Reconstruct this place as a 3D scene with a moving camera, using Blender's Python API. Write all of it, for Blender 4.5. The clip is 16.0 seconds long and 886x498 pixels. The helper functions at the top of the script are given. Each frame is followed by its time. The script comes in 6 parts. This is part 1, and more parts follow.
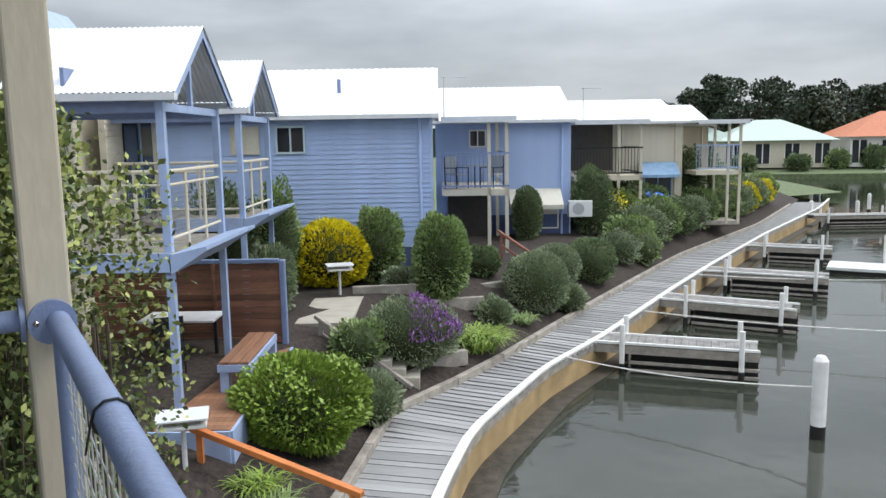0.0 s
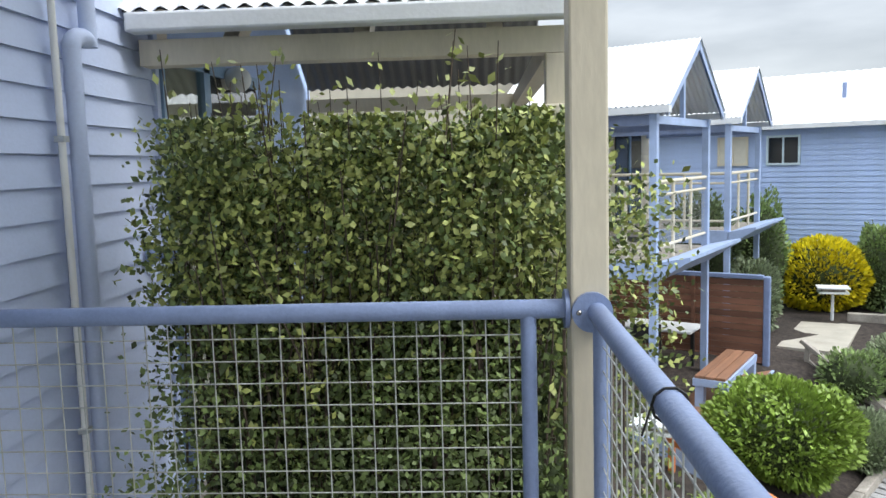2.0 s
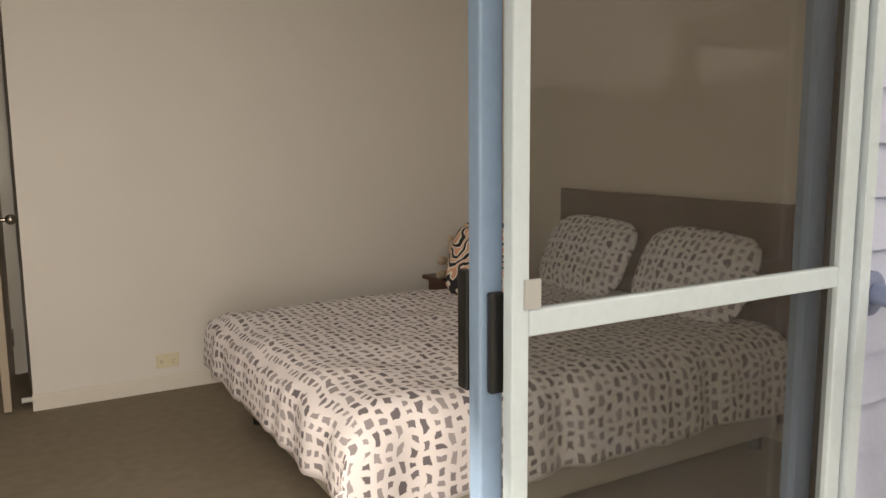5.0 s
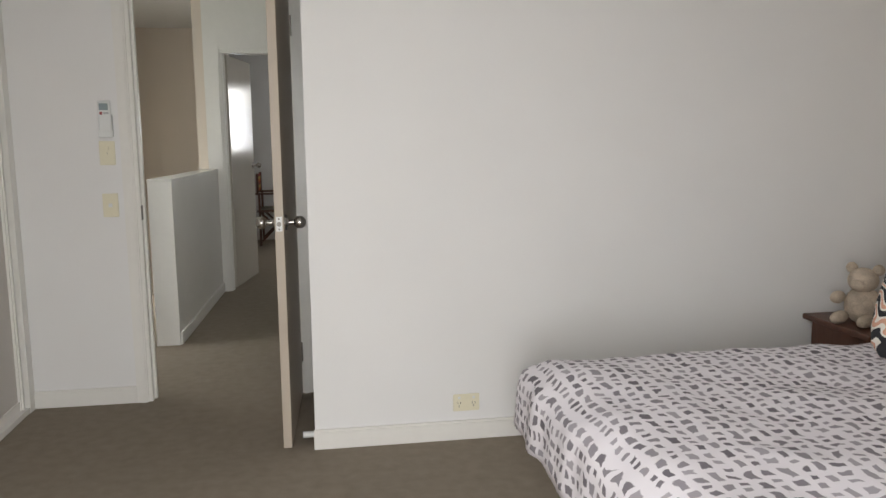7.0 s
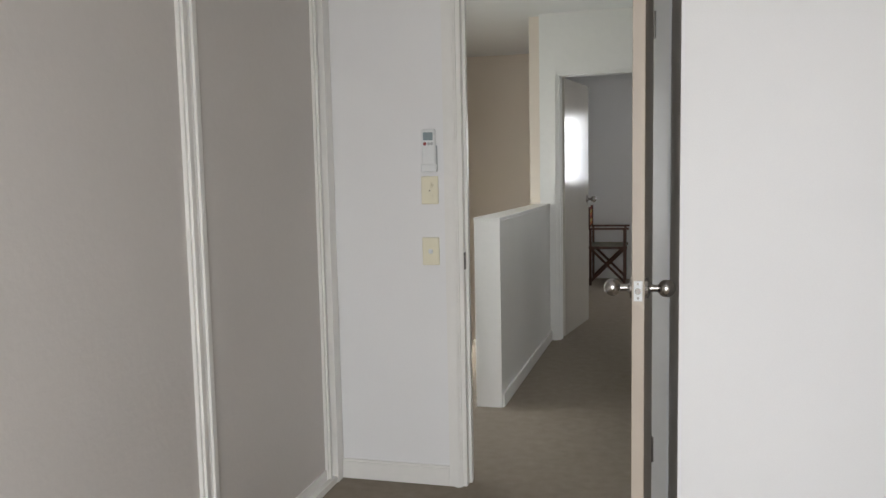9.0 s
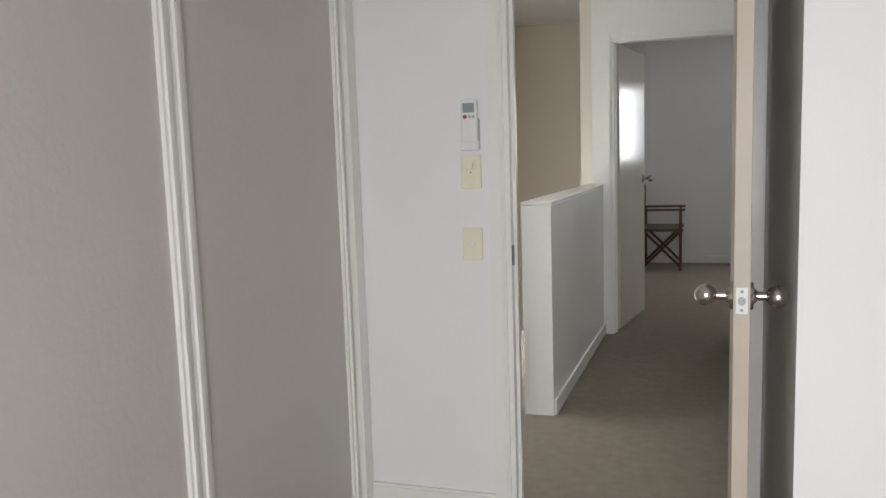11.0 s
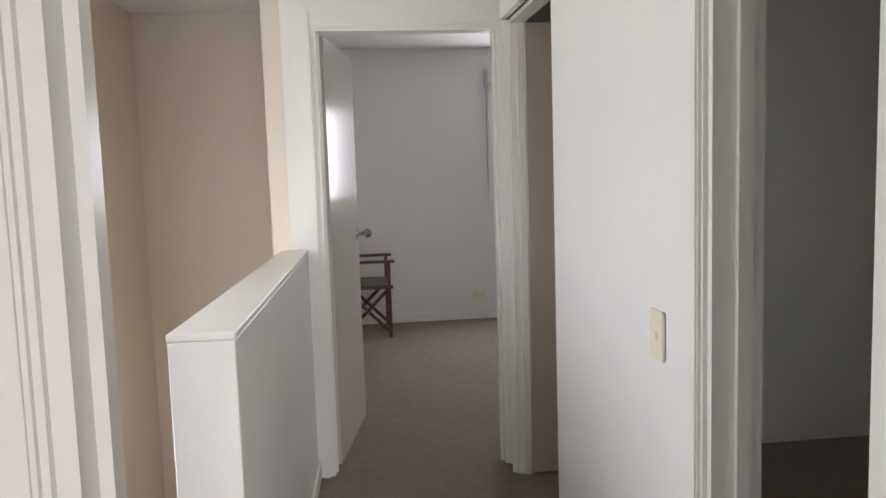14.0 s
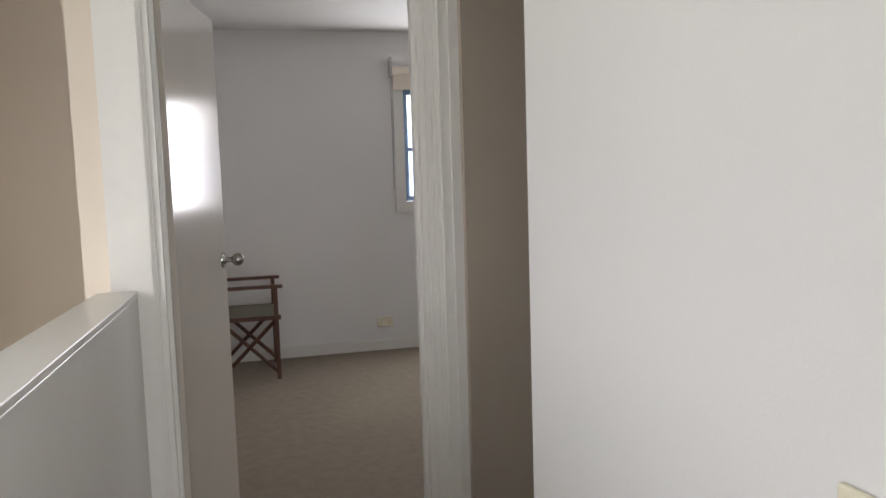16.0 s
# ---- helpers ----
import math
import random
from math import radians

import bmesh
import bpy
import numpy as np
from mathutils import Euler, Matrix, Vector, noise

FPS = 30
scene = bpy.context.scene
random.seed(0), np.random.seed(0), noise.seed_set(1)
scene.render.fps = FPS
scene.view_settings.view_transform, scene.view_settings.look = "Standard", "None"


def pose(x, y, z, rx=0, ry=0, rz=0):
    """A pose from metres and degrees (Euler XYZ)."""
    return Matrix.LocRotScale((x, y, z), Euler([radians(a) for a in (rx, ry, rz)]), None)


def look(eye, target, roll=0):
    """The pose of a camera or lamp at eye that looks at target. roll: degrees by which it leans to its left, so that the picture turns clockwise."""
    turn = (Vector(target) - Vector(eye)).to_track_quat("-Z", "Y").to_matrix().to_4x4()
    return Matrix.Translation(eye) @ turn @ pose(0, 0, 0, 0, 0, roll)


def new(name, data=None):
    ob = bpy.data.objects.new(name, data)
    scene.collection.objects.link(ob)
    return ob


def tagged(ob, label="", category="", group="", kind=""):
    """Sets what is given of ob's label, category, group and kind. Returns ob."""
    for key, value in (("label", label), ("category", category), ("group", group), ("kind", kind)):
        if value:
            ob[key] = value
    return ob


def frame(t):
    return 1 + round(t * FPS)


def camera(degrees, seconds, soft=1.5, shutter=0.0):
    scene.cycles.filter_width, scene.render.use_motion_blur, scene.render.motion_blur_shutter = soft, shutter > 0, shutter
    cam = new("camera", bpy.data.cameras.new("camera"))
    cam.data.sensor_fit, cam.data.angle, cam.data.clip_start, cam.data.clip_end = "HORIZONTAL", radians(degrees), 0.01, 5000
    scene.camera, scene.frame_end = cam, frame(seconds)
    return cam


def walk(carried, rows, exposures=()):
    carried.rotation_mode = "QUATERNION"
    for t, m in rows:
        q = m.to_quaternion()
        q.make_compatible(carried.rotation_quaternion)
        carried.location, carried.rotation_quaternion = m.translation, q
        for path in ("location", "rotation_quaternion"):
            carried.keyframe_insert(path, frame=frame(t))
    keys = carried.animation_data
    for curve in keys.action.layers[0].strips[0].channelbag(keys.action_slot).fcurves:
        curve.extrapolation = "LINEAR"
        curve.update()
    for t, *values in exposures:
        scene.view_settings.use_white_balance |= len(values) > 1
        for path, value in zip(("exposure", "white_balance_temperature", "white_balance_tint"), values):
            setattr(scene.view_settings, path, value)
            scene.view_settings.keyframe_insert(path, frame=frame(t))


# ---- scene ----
cam = camera(59.4, 16.0, soft=1.5)
PATH = [
    # seconds, x, y, z, yaw, pitch, roll
    (0, -0.553, -1.392, 1.366, -121.42, -7.98, -0.94),
    (0.5, -0.553, -1.385, 1.366, -112.30, -7.79, -1.05),
    (1, -0.553, -1.370, 1.363, -103.10, -7.45, -1.25),
    (1.5, -0.554, -1.335, 1.360, -94.60, -6.95, -1.50),
    (2, -0.552, -1.282, 1.357, -87.16, -6.33, -1.59),
    (2.5, -0.533, -1.205, 1.358, -78.55, -6.13, -1.49),
    (3, -0.509, -1.125, 1.352, -69.21, -6.02, -1.08),
    (3.5, -0.442, -1.089, 1.339, -58.72, -6.17, -0.94),
    (4, -0.378, -1.065, 1.347, -48.19, -7.10, -0.34),
    (4.5, -0.339, -0.997, 1.331, -38.09, -7.50, -0.60),
    (5, -0.299, -0.838, 1.326, -29.92, -7.90, -0.45),
    (7.5, -0.156, 0.494, 1.291, -4.05, -7.74, -0.44),
    (8, -0.184, 0.707, 1.307, 2.04, -7.09, -0.22),
    (8.5, -0.266, 0.970, 1.313, 9.15, -5.80, -0.67),
    (10.8, -0.395, 1.501, 1.317, 20.08, -6.16, -1.97),
    (11, -0.443, 1.607, 1.311, 17.57, -6.95, -1.88),
    (11.5, -0.554, 1.964, 1.308, 12.80, -8.40, -1.67),
    (12, -0.674, 2.311, 1.299, 7.63, -8.83, -2.19),
    (12.5, -0.745, 2.630, 1.333, 2.96, -8.60, -1.72),
    (13, -0.767, 2.952, 1.365, -0.84, -7.73, -1.66),
    (13.5, -0.795, 3.285, 1.380, -3.77, -6.41, -1.40),
    (14, -0.804, 3.605, 1.408, -6.65, -5.84, -1.81),
    (14.5, -0.749, 3.926, 1.394, -6.35, -5.58, -1.06),
    (15, -0.733, 4.201, 1.400, -6.16, -5.64, -1.02),
    (15.5, -0.707, 4.470, 1.409, -8.69, -5.53, -1.61),
    (16, -0.678, 4.680, 1.389, -14.15, -5.52, -1.79),
]
EXPOSURE = [
    # seconds, stops, kelvin, tint
    (0.0, 0.32, 6400, 9), (1.0, 0.45, 6400, 8), (2.0, 0.75, 6400, 8), (3.0, 1.2, 6800, 10), (3.5, 1.5, 7200, 12), (4.2, 1.45, 8000, 13),
    (5.0, 1.47, 9600, 16), (6.2, 2.0, 8000, 13), (7.5, 2.27, 7000, 12), (11.0, 2.55, 6800, 12), (13.0, 2.76, 6900, 16), (14.3, 3.02, 6900, 17), (15.2, 2.95, 6900, 17), (16.0, 2.88, 7000, 17),
]
walk(cam, [(t, pose(x, y, z, 90 + p, 0, w) @ pose(0, 0, 0, 0, 0, r)) for t, x, y, z, w, p, r in PATH], EXPOSURE)

# ---- light: an overcast sky, brighter overhead, and a wide soft sun ----
world = bpy.data.worlds.new("overcast_sky")
scene.world = world
world.use_nodes = True
wn, wl = world.node_tree.nodes, world.node_tree.links
sky = wn.new("ShaderNodeTexSky")
sky.sky_type = "NISHITA"
sky.sun_disc = False
sky.sun_elevation, sky.sun_rotation = radians(50), radians(200)
wc = wn.new("ShaderNodeTexCoord")
wmap = wn.new("ShaderNodeMapping")
wmap.inputs["Scale"].default_value = (1.2, 1.2, 5.0)
wnoise = wn.new("ShaderNodeTexNoise")
wnoise.inputs["Scale"].default_value = 2.2
wnoise.inputs["Detail"].default_value = 7
wnoise.inputs["Roughness"].default_value = 0.5
wramp = wn.new("ShaderNodeValToRGB")
wramp.color_ramp.elements[0].position, wramp.color_ramp.elements[1].position = 0.35, 0.68
wramp.color_ramp.elements[0].color = (3.3, 3.5, 3.8, 1)
wramp.color_ramp.elements[1].color = (5.6, 5.8, 6.1, 1)
wsep = wn.new("ShaderNodeSeparateXYZ")
whigh = wn.new("ShaderNodeMapRange")
whigh.inputs["From Min"].default_value, whigh.inputs["From Max"].default_value = 0.12, 0.8
whigh.inputs["To Min"].default_value, whigh.inputs["To Max"].default_value = 1.05, 3.7
wmul = wn.new("ShaderNodeVectorMath")
wmul.operation = "SCALE"
wmix = wn.new("ShaderNodeMix")
wmix.data_type = "RGBA"
wmix.inputs[0].default_value = 0.88
wl.new(wc.outputs["Generated"], wmap.inputs["Vector"])
wl.new(wmap.outputs[0], wnoise.inputs["Vector"])
wl.new(wnoise.outputs[0], wramp.inputs[0])
wl.new(wc.outputs["Generated"], wsep.inputs[0])
wl.new(wsep.outputs[2], whigh.inputs[0])
wl.new(wramp.outputs[0], wmul.inputs[0])
wl.new(whigh.outputs[0], wmul.inputs["Scale"])
wl.new(sky.outputs[0], wmix.inputs[6])
wl.new(wmul.outputs[0], wmix.inputs[7])
wl.new(wmix.outputs[2], wn["Background"].inputs["Color"])
wn["Background"].inputs["Strength"].default_value = 0.1
sun = new("sun", bpy.data.lights.new("sun", "SUN"))
sun.data.energy, sun.data.angle, sun.data.color = 1.5, radians(25), (1.0, 0.97, 0.92)
sun.matrix_world = look((-10, -20, 30), (0, 0, 0))


def window_light(name, m, w, h, power, color=(0.9, 0.95, 1.0)):
    la = bpy.data.lights.new(name, "AREA")
    la.shape, la.size, la.size_y, la.energy, la.color = "RECTANGLE", w, h, power, color
    ob = new(name, la)
    ob.matrix_world = m
    return ob


# daylight that comes in by the sliding door, the far room's window and the stair window
window_light("door_daylight", pose(-0.3, 0.12, 1.1, 58, 0, 0), 0.9, 1.9, 11.5)
window_light("far_window_daylight", pose(0.96, 10.70, 1.58, -90, 0, 0), 0.8, 0.8, 3.6)
window_light("stair_window_daylight", pose(-2.15, 6.9, 0.0, 0, -90, 0), 1.0, 0.9, 3.0)
window_light("stair_upper_daylight", pose(-2.17, 5.4, 1.5, 0, -90, 0), 1.1, 1.3, 1.7)


# ---- materials ----
def mat(name, color, rough=0.6, metal=0.0, vary=0.12, scale=6.0, bump=0.1, bscale=60.0, rnd=0.0, stretch=(1, 1, 1), spec=0.5, isl=0.0, dark=None):
    """A surface with coarse stains, fine grain and relief; rnd and isl: how far pieces differ in lightness."""
    m = bpy.data.materials.new(name)
    m.use_nodes = True
    n, l = m.node_tree.nodes, m.node_tree.links
    b = n["Principled BSDF"]
    b.inputs["Roughness"].default_value, b.inputs["Metallic"].default_value = rough, metal
    b.inputs["Specular IOR Level"].default_value = spec
    tc, mp = n.new("ShaderNodeTexCoord"), n.new("ShaderNodeMapping")
    mp.inputs["Scale"].default_value = stretch
    l.new(tc.outputs["Object"], mp.inputs[0])
    n1, n2 = n.new("ShaderNodeTexNoise"), n.new("ShaderNodeTexNoise")
    n1.inputs["Scale"].default_value, n1.inputs["Detail"].default_value = scale, 5
    n2.inputs["Scale"].default_value, n2.inputs["Detail"].default_value = bscale, 4
    l.new(mp.outputs[0], n1.inputs["Vector"])
    l.new(mp.outputs[0], n2.inputs["Vector"])
    ramp = n.new("ShaderNodeValToRGB")
    d = dark or [c * (1 - 2.2 * vary) for c in color]
    ramp.color_ramp.elements[0].color = (*d, 1)
    ramp.color_ramp.elements[1].color = (*[min(1, c * (1 + vary)) for c in color], 1)
    ramp.color_ramp.elements[0].position, ramp.color_ramp.elements[1].position = 0.28, 0.68
    add = n.new("ShaderNodeMath")
    add.operation = "MULTIPLY_ADD"
    add.inputs[1].default_value = 0.35
    l.new(n2.outputs[0], add.inputs[0])
    sub = n.new("ShaderNodeMath")
    sub.operation = "MULTIPLY"
    sub.inputs[1].default_value = 0.65
    l.new(n1.outputs[0], sub.inputs[0])
    l.new(sub.outputs[0], add.inputs[2])
    l.new(add.outputs[0], ramp.inputs[0])
    out = ramp.outputs[0]
    if rnd or isl:
        src = n.new("ShaderNodeObjectInfo").outputs["Random"] if rnd else n.new("ShaderNodeNewGeometry").outputs["Random Per Island"]
        k = rnd or isl
        mr = n.new("ShaderNodeMapRange")
        mr.inputs["To Min"].default_value, mr.inputs["To Max"].default_value = 1 - k, 1 + k
        l.new(src, mr.inputs[0])
        vm = n.new("ShaderNodeVectorMath")
        vm.operation = "SCALE"
        l.new(out, vm.inputs[0])
        l.new(mr.outputs[0], vm.inputs["Scale"])
        out = vm.outputs[0]
    l.new(out, b.inputs["Base Color"])
    if bump:
        bp = n.new("ShaderNodeBump")
        bp.inputs["Strength"].default_value, bp.inputs["Distance"].default_value = bump, 0.01
        l.new(n2.outputs[0], bp.inputs["Height"])
        l.new(bp.outputs[0], b.inputs["Normal"])
    return m


def leaf_mat(name, color, k=0.45, trans=0.25):
    m = mat(name, color, rough=0.5, vary=0.15, scale=1.5, bump=0, isl=k)
    m.node_tree.nodes["Principled BSDF"].inputs["Subsurface Weight"].default_value = 0.0
    return m


M_SIDING = mat("pale_blue_paint", (0.52, 0.59, 0.78), 0.55, vary=0.05, scale=3, bump=0.08, bscale=90, rnd=0.03)
M_BLUE = mat("blue_house_paint", (0.41, 0.53, 0.80), 0.6, vary=0.08, scale=1.2, bump=0.1, bscale=40, isl=0.05)
M_DARKBLUE = mat("dark_blue_base_paint", (0.07, 0.10, 0.22), 0.6)
M_CREAM = mat("cream_paint", (0.62, 0.57, 0.45), 0.55, vary=0.06, scale=4)
M_BEAM = mat("cream_beam_paint", (0.60, 0.54, 0.42), 0.5, vary=0.08, scale=5, stretch=(1, 1, 0.3))
M_RAIL = mat("blue_grey_rail_paint", (0.21, 0.27, 0.44), 0.42, vary=0.1, scale=9, bump=0.15, bscale=120)
M_POSTBLUE = mat("light_blue_trim_paint", (0.36, 0.46, 0.68), 0.5, vary=0.1, scale=4)
M_GALV = mat("galvanised_wire", (0.55, 0.56, 0.54), 0.45, 0.7, vary=0.15, scale=20)
M_ROOF = mat("white_corrugated_steel", (0.70, 0.71, 0.72), 0.5, vary=0.06, scale=1.5, bump=0.0)
M_GUTTER = mat("gutter_paint", (0.66, 0.68, 0.70), 0.4, vary=0.06)
M_WHITE = mat("white_gloss_paint", (0.80, 0.79, 0.76), 0.28, vary=0.02, scale=2, bump=0.03, bscale=30)
M_WALL = mat("white_wall_paint", (0.80, 0.80, 0.80), 0.6, vary=0.015, scale=2, bump=0.05, bscale=220)
M_WALLWARM = mat("warm_wall_paint", (0.74, 0.66, 0.57), 0.6, vary=0.02, scale=1.5, bump=0.05, bscale=220)
M_CEIL = mat("ceiling_paint", (0.8, 0.8, 0.79), 0.8, vary=0.01)
M_DOOR = mat("door_gloss_paint", (0.50, 0.435, 0.365), 0.40, spec=0.25, vary=0.02, scale=2, bump=0.03, bscale=25)
M_PANEL = mat("wardrobe_panel", (0.56, 0.53, 0.50), 0.45, vary=0.02, scale=2)
M_CARPET = mat("brown_grey_carpet", (0.34, 0.29, 0.235), 0.95, vary=0.07, scale=18, bump=0.9, bscale=330, spec=0.1)
M_METAL = mat("brushed_nickel", (0.44, 0.42, 0.40), 0.24, 1.0, vary=0.08, scale=30, bump=0.02)
M_DARKMETAL = mat("dark_brass", (0.16, 0.15, 0.14), 0.35, 1.0)
M_DOORGLOSS = mat("door_high_gloss_paint", (0.60, 0.56, 0.50), 0.17, spec=0.3, vary=0.02, scale=2, bump=0.02, bscale=12)
M_IVORY = mat("ivory_plastic", (0.78, 0.74, 0.58), 0.35, vary=0.02)
M_PLASTIC = mat("white_plastic", (0.74, 0.76, 0.76), 0.4, vary=0.02)
M_GREYP = mat("grey_plastic", (0.42, 0.44, 0.45), 0.4, vary=0.03)
M_LCD = mat("lcd_grey", (0.25, 0.31, 0.33), 0.15, vary=0.03)
M_RED = mat("red_button", (0.30, 0.05, 0.05), 0.4)
M_BLACK = mat("black_plastic", (0.012, 0.012, 0.013), 0.4)
M_ALU = mat("pale_blue_aluminium", (0.56, 0.68, 0.76), 0.35, vary=0.05, scale=5)
M_ALU2 = mat("blue_aluminium", (0.24, 0.37, 0.54), 0.35, vary=0.06, scale=5)
M_DARKWOOD = mat("dark_chair_wood", (0.10, 0.035, 0.018), 0.4, vary=0.2, scale=12, stretch=(1, 1, 0.2))
M_CANVAS = mat("grey_green_canvas", (0.20, 0.19, 0.15), 0.9, bump=0.3, bscale=300)
M_TIMBER = mat("red_brown_slats", (0.22, 0.10, 0.06), 0.65, vary=0.25, scale=3, rnd=0.35, bump=0.2, stretch=(0.4, 3, 3))
M_DECK = mat("oiled_deck_board", (0.30, 0.15, 0.085), 0.5, vary=0.2, scale=4, rnd=0.15, stretch=(4, 0.4, 4))
M_BOARDWALK = mat("weathered_grey_timber", (0.33, 0.33, 0.33), 0.8, vary=0.2, scale=4, bump=0.4, bscale=50, rnd=0.22, isl=0.0, stretch=(0.5, 4, 4))
M_SLEEPER = mat("weathered_sleeper", (0.34, 0.31, 0.27), 0.85, vary=0.25, scale=5, bump=0.5, bscale=40)
M_JETTY = mat("jetty_timber", (0.27, 0.26, 0.25), 0.85, vary=0.3, scale=4, bump=0.4, isl=0.2)
M_WET = mat("wet_black_timber", (0.018, 0.017, 0.016), 0.5, vary=0.2, bump=0.5)
M_PILE = mat("white_pile_paint", (0.78, 0.78, 0.76), 0.5, vary=0.08, scale=5, bump=0.2)
M_TAN = mat("tan_sheet_piling", (0.42, 0.30, 0.15), 0.75, vary=0.2, scale=2, bump=0.2)
M_ROCK = mat("wet_rubble", (0.06, 0.05, 0.035), 0.7, vary=0.4, scale=6, bump=0.8, bscale=30)
M_ORANGE = mat("orange_stained_timber", (0.58, 0.19, 0.05), 0.55, vary=0.15, scale=5)
M_RUST = mat("red_brown_timber", (0.25, 0.10, 0.06), 0.65, vary=0.2, scale=5)
M_MULCH = mat("dark_bark_mulch", (0.045, 0.034, 0.028), 0.95, vary=0.45, scale=12, bump=1.0, bscale=45)
M_LAWN = mat("lawn_grass", (0.13, 0.17, 0.08), 0.9, vary=0.3, scale=3, bump=0.6)
M_PAVER = mat("pale_paving", (0.42, 0.39, 0.33), 0.85, vary=0.12, scale=3, bump=0.3)
M_BARK = mat("bark", (0.10, 0.075, 0.055), 0.9, vary=0.3, bump=0.8, bscale=30)
# near-black green: the shade inside shrubs, put into the colour of their cores
M_CORE = mat("foliage_shade", (0.05, 0.07, 0.024), 0.9, vary=0.4, scale=14, bump=1.0, bscale=30)
M_SHEET = mat("bed_base_fabric", (0.56, 0.52, 0.47), 0.9, vary=0.04, bump=0.2, bscale=250)
M_TILE = mat("orange_roof_tiles", (0.52, 0.19, 0.10), 0.7, vary=0.2, scale=8, bump=0.4, bscale=12)
M_GREENROOF = mat("pale_green_steel_roof", (0.44, 0.54, 0.49), 0.5, vary=0.05)
M_DARKGLASS = mat("dark_window_glass", (0.02, 0.025, 0.03), 0.05, vary=0.05, bump=0)
M_CURTAIN = mat("cream_curtain", (0.62, 0.60, 0.52), 0.85, vary=0.06)
# dark colour that stands for shade behind balconies
M_SHADE = mat("recess_shade_paint", (0.10, 0.09, 0.08), 0.9)
M_KAYAK = mat("bright_blue_kayak", (0.01, 0.13, 0.62), 0.35, vary=0.05)
M_BLUEAWN = mat("light_blue_awning", (0.30, 0.46, 0.66), 0.7)
M_PALEPLAT = mat("pale_pontoon_top", (0.66, 0.68, 0.66), 0.7, vary=0.08)
M_ROPE = mat("white_rope", (0.75, 0.74, 0.70), 0.8)
L_HEDGE = leaf_mat("hedge_leaf", (0.12, 0.165, 0.05), 0.6)
L_HEDGETIP = leaf_mat("hedge_young_leaf", (0.36, 0.40, 0.12), 0.4)
L_LIME = leaf_mat("lime_leaf", (0.22, 0.32, 0.05), 0.4)
L_MID = leaf_mat("mid_green_leaf", (0.24, 0.33, 0.12), 0.45)
L_GREY = leaf_mat("grey_green_leaf", (0.24, 0.29, 0.17), 0.4)
L_DARK = leaf_mat("dark_green_leaf", (0.15, 0.205, 0.09), 0.5)
L_YELLOW = leaf_mat("golden_leaf", (0.72, 0.62, 0.02), 0.35)
L_PURPLE = leaf_mat("purple_flower", (0.30, 0.13, 0.40), 0.35)
L_TREE = leaf_mat("far_tree_leaf", (0.030, 0.048, 0.022), 0.5)

# clear glass, and a dark insect gauze that lets part of the view through
M_GLASS = bpy.data.materials.new("clear_glass")
M_GLASS.use_nodes = True
gn, gl = M_GLASS.node_tree.nodes, M_GLASS.node_tree.links
gt, gg, gm, gf = gn.new("ShaderNodeBsdfTransparent"), gn.new("ShaderNodeBsdfGlossy"), gn.new("ShaderNodeMixShader"), gn.new("ShaderNodeLayerWeight")
gg.inputs["Roughness"].default_value = 0.02
gf.inputs["Blend"].default_value = 0.5
gpow, gmul = gn.new("ShaderNodeMath"), gn.new("ShaderNodeMath")
gpow.operation, gmul.operation = "POWER", "MULTIPLY_ADD"
gpow.inputs[1].default_value, gmul.inputs[1].default_value, gmul.inputs[2].default_value = 3.0, 0.6, 0.09
gl.new(gf.outputs["Facing"], gpow.inputs[0])
gl.new(gpow.outputs[0], gmul.inputs[0])
gt.inputs["Color"].default_value = (0.86, 0.88, 0.86, 1)
gl.new(gmul.outputs[0], gm.inputs[0])
gl.new(gt.outputs[0], gm.inputs[1])
gl.new(gg.outputs[0], gm.inputs[2])
gl.new(gm.outputs[0], gn["Material Output"].inputs["Surface"])
M_GAUZE = bpy.data.materials.new("dark_insect_gauze")
M_GAUZE.use_nodes = True
gn, gl = M_GAUZE.node_tree.nodes, M_GAUZE.node_tree.links
gt, gm = gn.new("ShaderNodeBsdfTransparent"), gn.new("ShaderNodeMixShader")
gn["Principled BSDF"].inputs["Base Color"].default_value = (0.04, 0.037, 0.034, 1)
gn["Principled BSDF"].inputs["Roughness"].default_value = 0.7
gm.inputs[0].default_value = 0.52
gl.new(gt.outputs[0], gm.inputs[1])
gl.new(gn["Principled BSDF"].outputs[0], gm.inputs[2])
gl.new(gm.outputs[0], gn["Material Output"].inputs["Surface"])

# canal water: dark, smooth, with long ripples
M_WATER = mat("canal_water", (0.035, 0.04, 0.03), 0.06, vary=0.1, bump=0)
gn, gl = M_WATER.node_tree.nodes, M_WATER.node_tree.links
wt = gn.new("ShaderNodeTexNoise")
wt.inputs["Scale"].default_value, wt.inputs["Detail"].default_value = 1.6, 3
wb = gn.new("ShaderNodeBump")
wb.inputs["Strength"].default_value, wb.inputs["Distance"].default_value = 0.12, 0.06
gl.new(gn["Texture Coordinate"].outputs["Object"], wt.inputs["Vector"])
gl.new(wt.outputs[0], wb.inputs["Height"])
gl.new(wb.outputs[0], gn["Principled BSDF"].inputs["Normal"])

